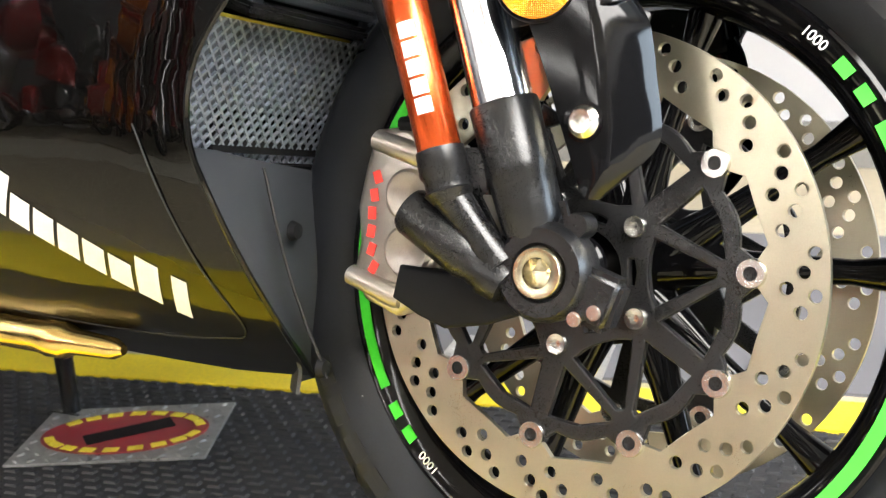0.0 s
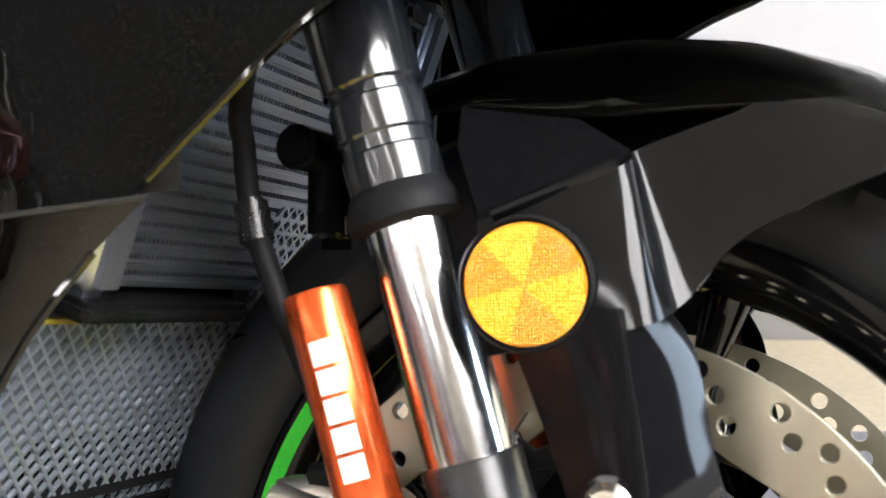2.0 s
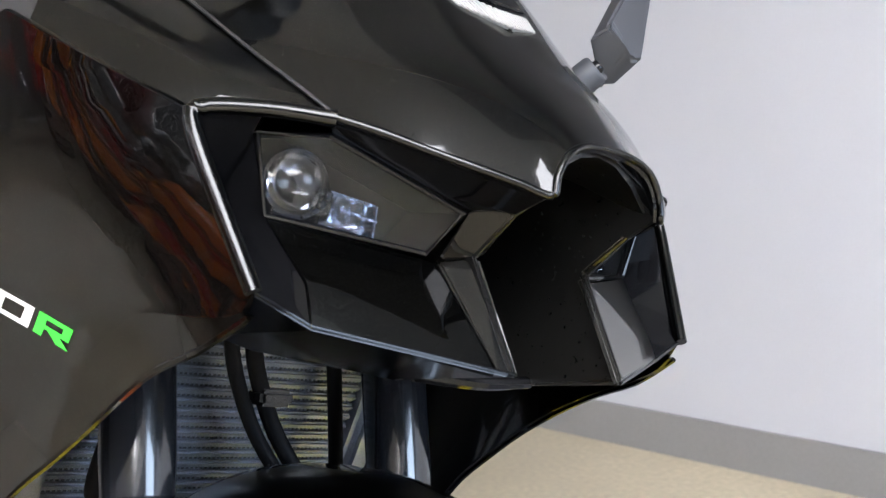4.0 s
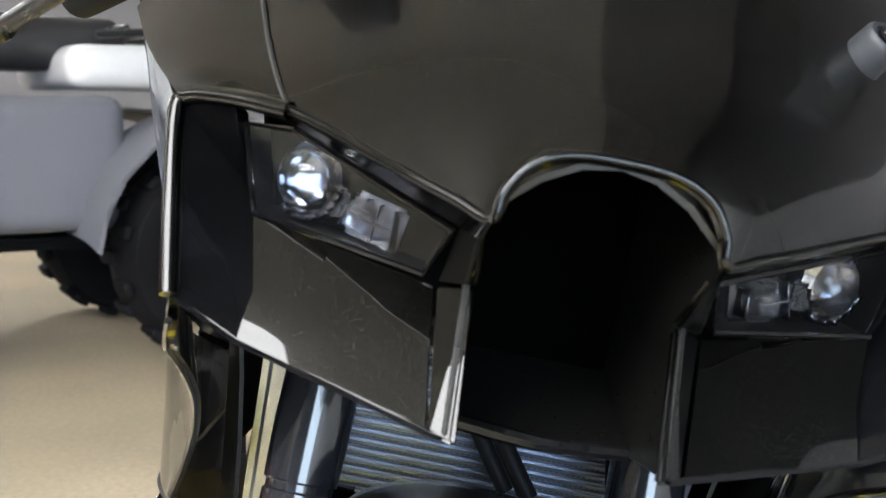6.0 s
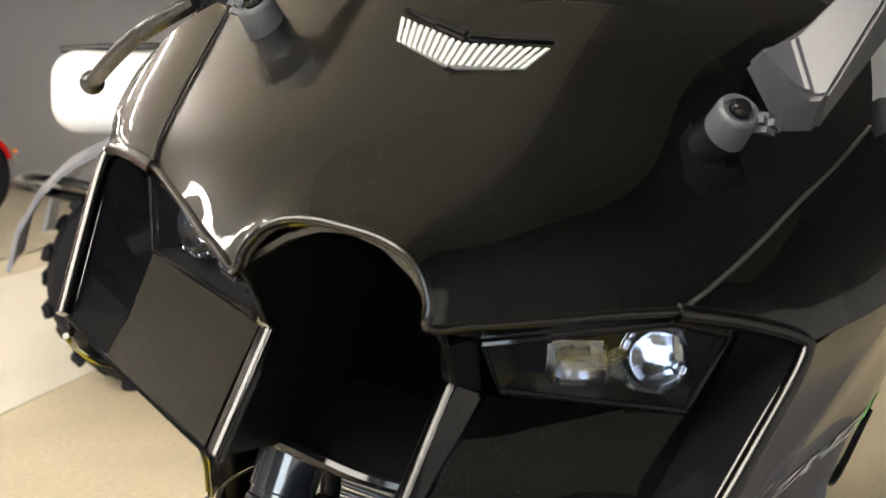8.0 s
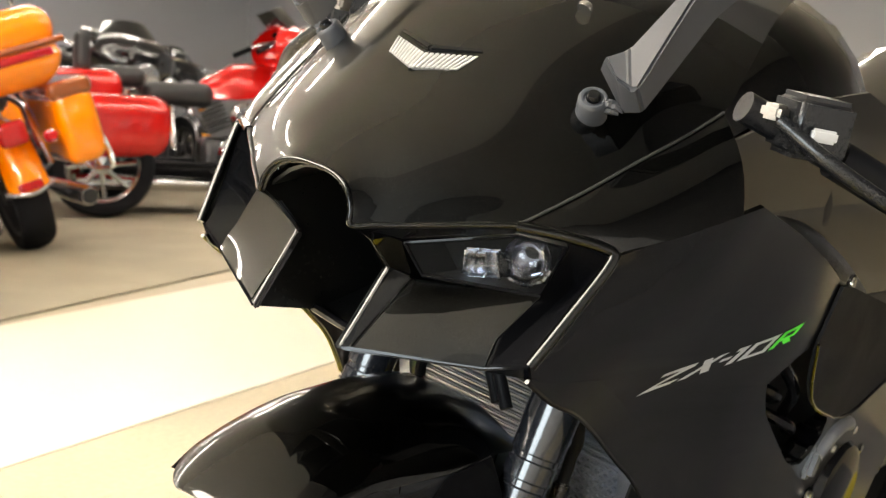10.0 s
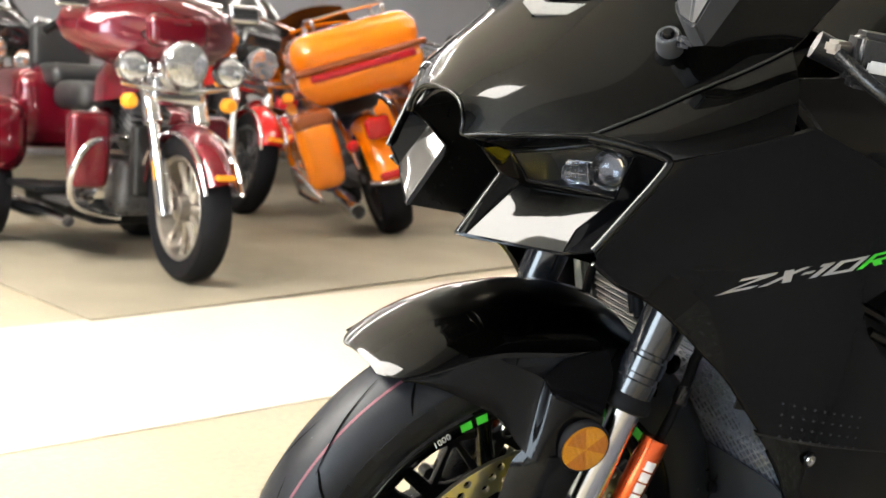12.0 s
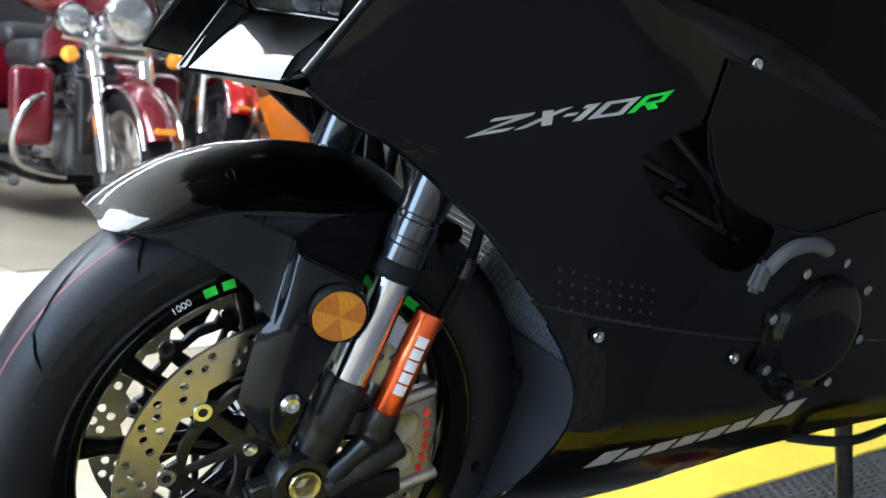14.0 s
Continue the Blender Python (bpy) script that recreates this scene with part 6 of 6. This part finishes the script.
    part("headlamp", turned((0.62, 0, 0.985), (0.80, 0, 0.97), [(0, 0.06), (0.4, 0.105), (0.85, 0.112), (1.0, 0.100)], 36), CHROME, ob, "large round headlamp")
    part("headlamp_glass", turned((0.795, 0, 0.97), (0.815, 0, 0.968), [(0, 0.099), (0.5, 0.092), (1.0, 0.03)], 36), LAMPG, ob)
    part("light_bar", tube([(0.68, -0.26, 0.88), (0.73, 0, 0.85), (0.68, 0.26, 0.88)], 0.016, 10), CHROME, ob)
    part("fork_cover", rounded_case((0.66, 0, 0.86), (0.12, 0.26, 0.16), bev=0.03), CHROME, ob)
    if fairing:
        rows = []
        for x, w, zc, dz in ((0.74, 0.16, 1.10, 0.05), (0.70, 0.30, 1.11, 0.11), (0.60, 0.40, 1.12, 0.17), (0.48, 0.44, 1.13, 0.20), (0.40, 0.43, 1.14, 0.18)):
            rows.append([(x - 0.10 * abs(math.sin(radians(a))) ** 2, w * math.sin(radians(a)), zc + dz * math.cos(radians(a))) for a in range(-170, 171, 20)])
        part("batwing_fairing", shell(rows, 0.008, (1, 0, 0)), paint, ob, "broad painted front fairing", angle=60)
        part("fairing_nose", rounded_case((0.68, 0, 1.12), (0.10, 0.30, 0.16), bev=0.05), paint, ob)
        rows = []
        for k, (x, z) in enumerate(((0.58, 1.27), (0.50, 1.36), (0.42, 1.44))):
            rows.append([(x - 0.12 * (abs(u) ** 2), 0.33 * u * (1 - 0.15 * k), z - 0.05 * abs(u) ** 2) for u in [-1 + j / 5 for j in range(11)]])
        part("windshield", shell(rows, 0.004, (1, 0, 0.5)), SCREEN, ob, "low dark windshield")
        part("fairing_trim", tube([(0.70, -0.2, 1.25), (0.74, 0, 1.26), (0.70, 0.2, 1.25)], 0.008, 8), CHROME, ob)
    part("radiator_box", rounded_case((0.50, 0, 0.52), (0.08, 0.26, 0.34), bev=0.02), DARK, ob)
    part("engine_case", rounded_case((0.12, 0, 0.38), (0.50, 0.28, 0.28), bev=0.06), CASTING, ob, "finned V-twin engine")
    for ang, x in ((24, 0.24), (-24, 0.04)):
        for k in range(8):
            f = 0.06 + k * 0.030
            c = (x + math.sin(radians(ang)) * f, 0, 0.52 + math.cos(radians(ang)) * f)
            part("cylinder_fin", block(c, (0.16, 0.20, 0.012), 0.004, rot=Matrix.Rotation(radians(ang), 4, "Y"), seg=1), CASTING, ob)
    for s in (-1, 1):
        part("engine_cover", turned((0.10, 0.14 * s, 0.40), (0.10, 0.22 * s, 0.40), [(0, 0.13), (0.6, 0.125), (0.9, 0.10), (1, 0.06)], 32), CHROME, ob, "round chrome engine cover")
    part("air_cleaner", turned((0.16, -0.12, 0.66), (0.16, -0.22, 0.66), [(0, 0.10), (0.7, 0.10), (1, 0.07)], 28), CHROME, ob)
    rows = []
    for x, w, z0, z1 in ((0.42, 0.07, 0.84, 0.95), (0.30, 0.15, 0.80, 1.04), (0.10, 0.17, 0.78, 1.03), (-0.10, 0.11, 0.78, 0.92), (-0.16, 0.05, 0.80, 0.86)):
        rows.append([(x, w * math.sin(radians(a)), z0 + (z1 - z0) * max(0, math.cos(radians(a))) ** 0.7) for a in range(-90, 91, 18)])
    part("fuel_tank", shell(rows), second, ob, "painted fuel tank", angle=60)
    part("seat", rounded_case((-0.28, 0, 0.80), (0.46, 0.36, 0.16), bev=0.06), LEATHER, ob, "black leather seat")
    part("seat", rounded_case((-0.68, 0, 0.90), (0.36, 0.34, 0.14), bev=0.055), LEATHER, ob)
    part("back_rest", rounded_case((-0.90, 0, 1.06), (0.10, 0.34, 0.26), bev=0.04), LEATHER, ob)
    if not trike:
        wheel_parts(ob, -0.80, 0.325, 0.18, CASTING, 9, name="rear_wheel")
        part("rear_fender", shell(fender_rows(-0.80, 0.33, 0.40, 0.105, 30, 176)), paint, ob, "painted rear fender")
        part("tail_lamp", rounded_case((-1.18, 0, 0.66), (0.07, 0.15, 0.13), bev=0.03), TAILR, ob, "red tail lamp")
        part("fender_lamp", rounded_case((-1.185, 0, 0.385), (0.05, 0.13, 0.05), bev=0.018), TAILR, ob, "low red fender lamp")
        part("fender_trim", tube([(-1.14, -0.12, 0.37), (-1.215, 0, 0.345), (-1.14, 0.12, 0.37)], 0.012, 10), CHROME, ob)
        for s in (-1, 1):
            part("fender_strut", tube([(-0.62, 0.15 * s, 0.80), (-0.90, 0.16 * s, 0.72), (-1.10, 0.15 * s, 0.45)], 0.016, 10), CHROME, ob, "chrome fender strut")
            part("rear_indicator", turned((-1.16, 0.17 * s, 0.60), (-1.24, 0.17 * s, 0.60), [(0, 0.02), (0.4, 0.036), (0.8, 0.036), (1.0, 0.02)], 18), TAILR, ob, "round red rear indicator")
        part("swing_arm", rounded_case((-0.45, 0, 0.36), (0.60, 0.24, 0.08), bev=0.025), CASTING, ob)
    else:
        # added black block: shadow under the trike together with its dark machinery
        part("underbody", rounded_case((-0.35, 0, 0.25), (1.10, 0.40, 0.14), bev=0.05), MATTE, ob, "black block for the shadow and machinery underneath")
        for s in (-1, 1):
            part("exhaust_pipe", turned((0.15, 0.30 * s, 0.20), (-0.95, 0.34 * s, 0.22), [(0, 0.03), (0.3, 0.045), (0.97, 0.047), (1, 0.040)], 20), CHROME, ob, "long chrome exhaust pipe")
            part("running_board", rounded_case((-0.25, 0.33 * s, 0.34), (0.50, 0.16, 0.035), bev=0.016), MATTE, ob)
        part("trunk", rounded_case((-0.95, 0, 0.72), (0.60, 0.62, 0.44), bev=0.09), paint, ob, "painted trike trunk")
    if rear_case:
        part("top_case", rounded_case((-1.02, 0, 0.97), (0.52, 0.72, 0.25), bev=0.09, taper=0.26), paint, ob, "large painted luggage case")
        part("case_band", rounded_case((-1.02, 0, 1.055), (0.545, 0.755, 0.038), bev=0.017), RUST_T if paint is AMBER_T else MATTE, ob, "dark band round the case")
        part("case_lamp", rounded_case((-1.283, 0, 1.010), (0.03, 0.60, 0.045), bev=0.012), TAILR, ob, "red lamp strip")
        part("case_lid", rounded_case((-1.02, 0, 1.135), (0.52, 0.735, 0.24), bev=0.105), second, ob, "rounded luggage case lid")
        for s in (-1, 1):
            part("case_rack", tube([(-0.84, 0.20 * s, 1.265), (-0.86, 0.20 * s, 1.315), (-1.16, 0.20 * s, 1.315), (-1.20, 0.20 * s, 1.265)], 0.010, 8), CHROME, ob)
        for x in (-0.92, -1.02, -1.12):
            part("case_rack", tube([(x, -0.20, 1.315), (x, 0, 1.320), (x, 0.20, 1.315)], 0.008, 8), CHROME, ob)
    return ob


RED_T = mat("deep_red_paint", (0.14, 0.003, 0.012), 0.2, 0.3, 1.0, 0.08, 500, 0, 0.1, 3)
RED_B = mat("bright_red_paint", (0.62, 0.008, 0.007), 0.2, 0.2, 1.0, 0.05, 500, 0, 0.1, 3)
AMBER_T = mat("amber_orange_paint", (1.0, 0.25, 0.002), 0.2, 0.0, 1.0, 0.06, 500, 0, 0.1, 3)
RUST_T = mat("copper_brown_paint", (0.34, 0.085, 0.02), 0.2, 0.35, 1.0, 0.06, 500, 0, 0.1, 3)
BLACK_T = mat("black_tourer_paint", (0.015, 0.015, 0.017), 0.2, 0.1, 1.0, 0.05, 500)


def parked(x, y, heading, axle, lean=0.0, size=1.0):
    r = Matrix.Rotation(radians(heading), 4, "Z")
    return Matrix.Translation(Vector((x, y, 0.010)) - (r @ Vector((axle * size, 0, 0)))) @ r @ Matrix.Rotation(radians(-lean), 4, "X") @ Matrix.Scale(size, 4)


tourer(parked(-1.0, -3.37, 93, 0.85, 0, 0.89), "deep red touring trike with three chrome headlamps", RED_T, RED_T, trike=True, rear_case=False)
tourer(parked(-2.9, -4.85, -110, -0.80, 19), "bright orange touring motorcycle with large luggage case", AMBER_T, AMBER_T)
tourer(parked(-2.35, -5.9, 88, 0.85, 9), "black and red touring motorcycle in the second row", BLACK_T, RED_B, rear_case=False)
tourer(parked(-4.50, -6.55, 148, -0.80, 0, 1.1), "bright red touring trike with black seat", RED_B, RED_B, trike=True, rear_case=False)
tourer(parked(-3.9, -7.6, 90, 0.85, 9), "bright red touring motorcycle in the second row", RED_B, BLACK_T)
tourer(parked(-0.9, -6.9, 95, 0.85, 9), "black touring motorcycle behind the red trike", BLACK_T, BLACK_T)

tourer(parked(-5.75, -7.75, 80, 0.85, 9, 1.08), "black touring motorcycle behind the bright red trike", BLACK_T, BLACK_T)
tourer(parked(-3.2, -9.4, 92, 0.85, 9), "black touring motorcycle in the far row", BLACK_T, BLACK_T, rear_case=False)
tourer(parked(-5.4, -9.6, 88, 0.85, 9), "red touring motorcycle in the far row", RED_B, RED_B, rear_case=False)
tourer(parked(-7.3, -9.0, 84, 0.85, 9), "black touring motorcycle by the far wall", BLACK_T, BLACK_T)

# ---- utility vehicle behind ----
GREYBODY = mat("grey_vehicle_plastic", (0.15, 0.155, 0.185), 0.5, 0, 0, 0.06, 300, 0.05, 0.08, 3)
WHITEBODY = mat("white_vehicle_plastic", (0.75, 0.76, 0.78), 0.35, 0, 0.3, 0.03, 300)


def utility(m, label):
    ob = thing("utility_vehicle", m, label, "vehicle", "utility vehicles")
    for x in (0.62, -0.62):
        for s in (-1, 1):
            hub, wm = wheel_parts(ob, x, 0.33, 0.26, CASTING, 6, 0.48 * s, rim=0.48)
            part("hub_cap", lathe([(0.001, 0.10 * s), (0.06, 0.10 * s), (0.12, 0.085 * s), (0.15, 0.07 * s), (0.15, 0.02 * s), (0.001, 0.02 * s)], 28, wm), SATIN, hub)
            for k in range(24):
                p = polar(0.332, 15 * k)
                part("tyre_knob", block((p[0], 0.05 if k % 2 else -0.05, p[2]), (0.028, 0.12, 0.045), 0.006, wm, Matrix.Rotation(radians(-15 * k), 4, "Y"), seg=1), RUB2, hub)
    part("body", rounded_case((0.0, 0, 0.62), (0.72, 0.86, 0.42), bev=0.05), GREYBODY, ob, "grey plastic body")
    for x in (0.62, -0.62):
        for s in (-1, 1):
            rows = []
            for a in range(5, 181, 16):
                rr = 0.43
                rows.append([(x + rr * math.cos(radians(a)), (0.30 + 0.34 * j / 4) * s, 0.36 + rr * math.sin(radians(a)) - 0.03 * (j / 4) ** 3) for j in range(5)])
            part("fender", shell(rows, 0.012), GREYBODY, ob, "grey plastic wheel arch")
    part("hood", rounded_case((0.50, 0, 0.90), (0.90, 0.86, 0.26), bev=0.08), WHITEBODY, ob, "white hood")
    part("tail", rounded_case((-0.55, 0, 0.92), (0.70, 0.74, 0.14), bev=0.05), WHITEBODY, ob)
    part("seat", rounded_case((-0.15, 0, 1.0), (0.62, 0.36, 0.18), bev=0.07), LEATHER, ob)
    for s in (-1, 1):
        part("handlebar", tube([(0.22, 0, 1.12), (0.18, 0.22 * s, 1.20), (0.05, 0.42 * s, 1.19)], 0.014, 10), MATTE, ob)
        part("rack_rail", tube([(0.30, 0.30 * s, 1.03), (0.62, 0.34 * s, 1.05), (0.92, 0.30 * s, 1.03)], 0.013, 10), SATIN, ob)
        part("rack_rail", tube([(-0.30, 0.32 * s, 1.02), (-0.62, 0.36 * s, 1.04), (-0.95, 0.32 * s, 1.02)], 0.013, 10), SATIN, ob)
        # pairs of rings for the pale round marks on the panel
        for z in (0.70, 0.50):
            for dx in (-0.022, 0.022):
                part("ring_mark", lathe([(0.010, 0.432 * s), (0.010, 0.440 * s), (0.013, 0.443 * s), (0.021, 0.443 * s), (0.024, 0.440 * s), (0.024, 0.432 * s)], 24, Matrix.Translation((0.1 + dx, 0, z))), WHITE_P, ob, "small pale ring mark on the side panel")
    for x in (0.4, 0.6, 0.8, -0.4, -0.6, -0.8):
        part("rack_bar", tube([(x, -0.32, 1.045), (x, 0, 1.05), (x, 0.32, 1.045)], 0.011, 8), SATIN, ob)
    part("bumper", tube([(0.80, -0.3, 0.55), (1.05, -0.25, 0.60), (1.05, 0.25, 0.60), (0.80, 0.3, 0.55)], 0.018, 10), SATIN, ob)
    part("skid_plate", block((0, 0, 0.36), (1.5, 0.50, 0.04), 0.015), MATTE, ob)
    return ob


# the body runs away behind the motorcycle
UH = Matrix.Rotation(radians(-58), 4, "Z")
utility(Matrix.Translation(Vector((-2.5, -1.65, 0.004)) - UH @ Vector((0.62, 0.48, 0))) @ UH, "grey and white four-wheeled utility vehicle by the aisle")
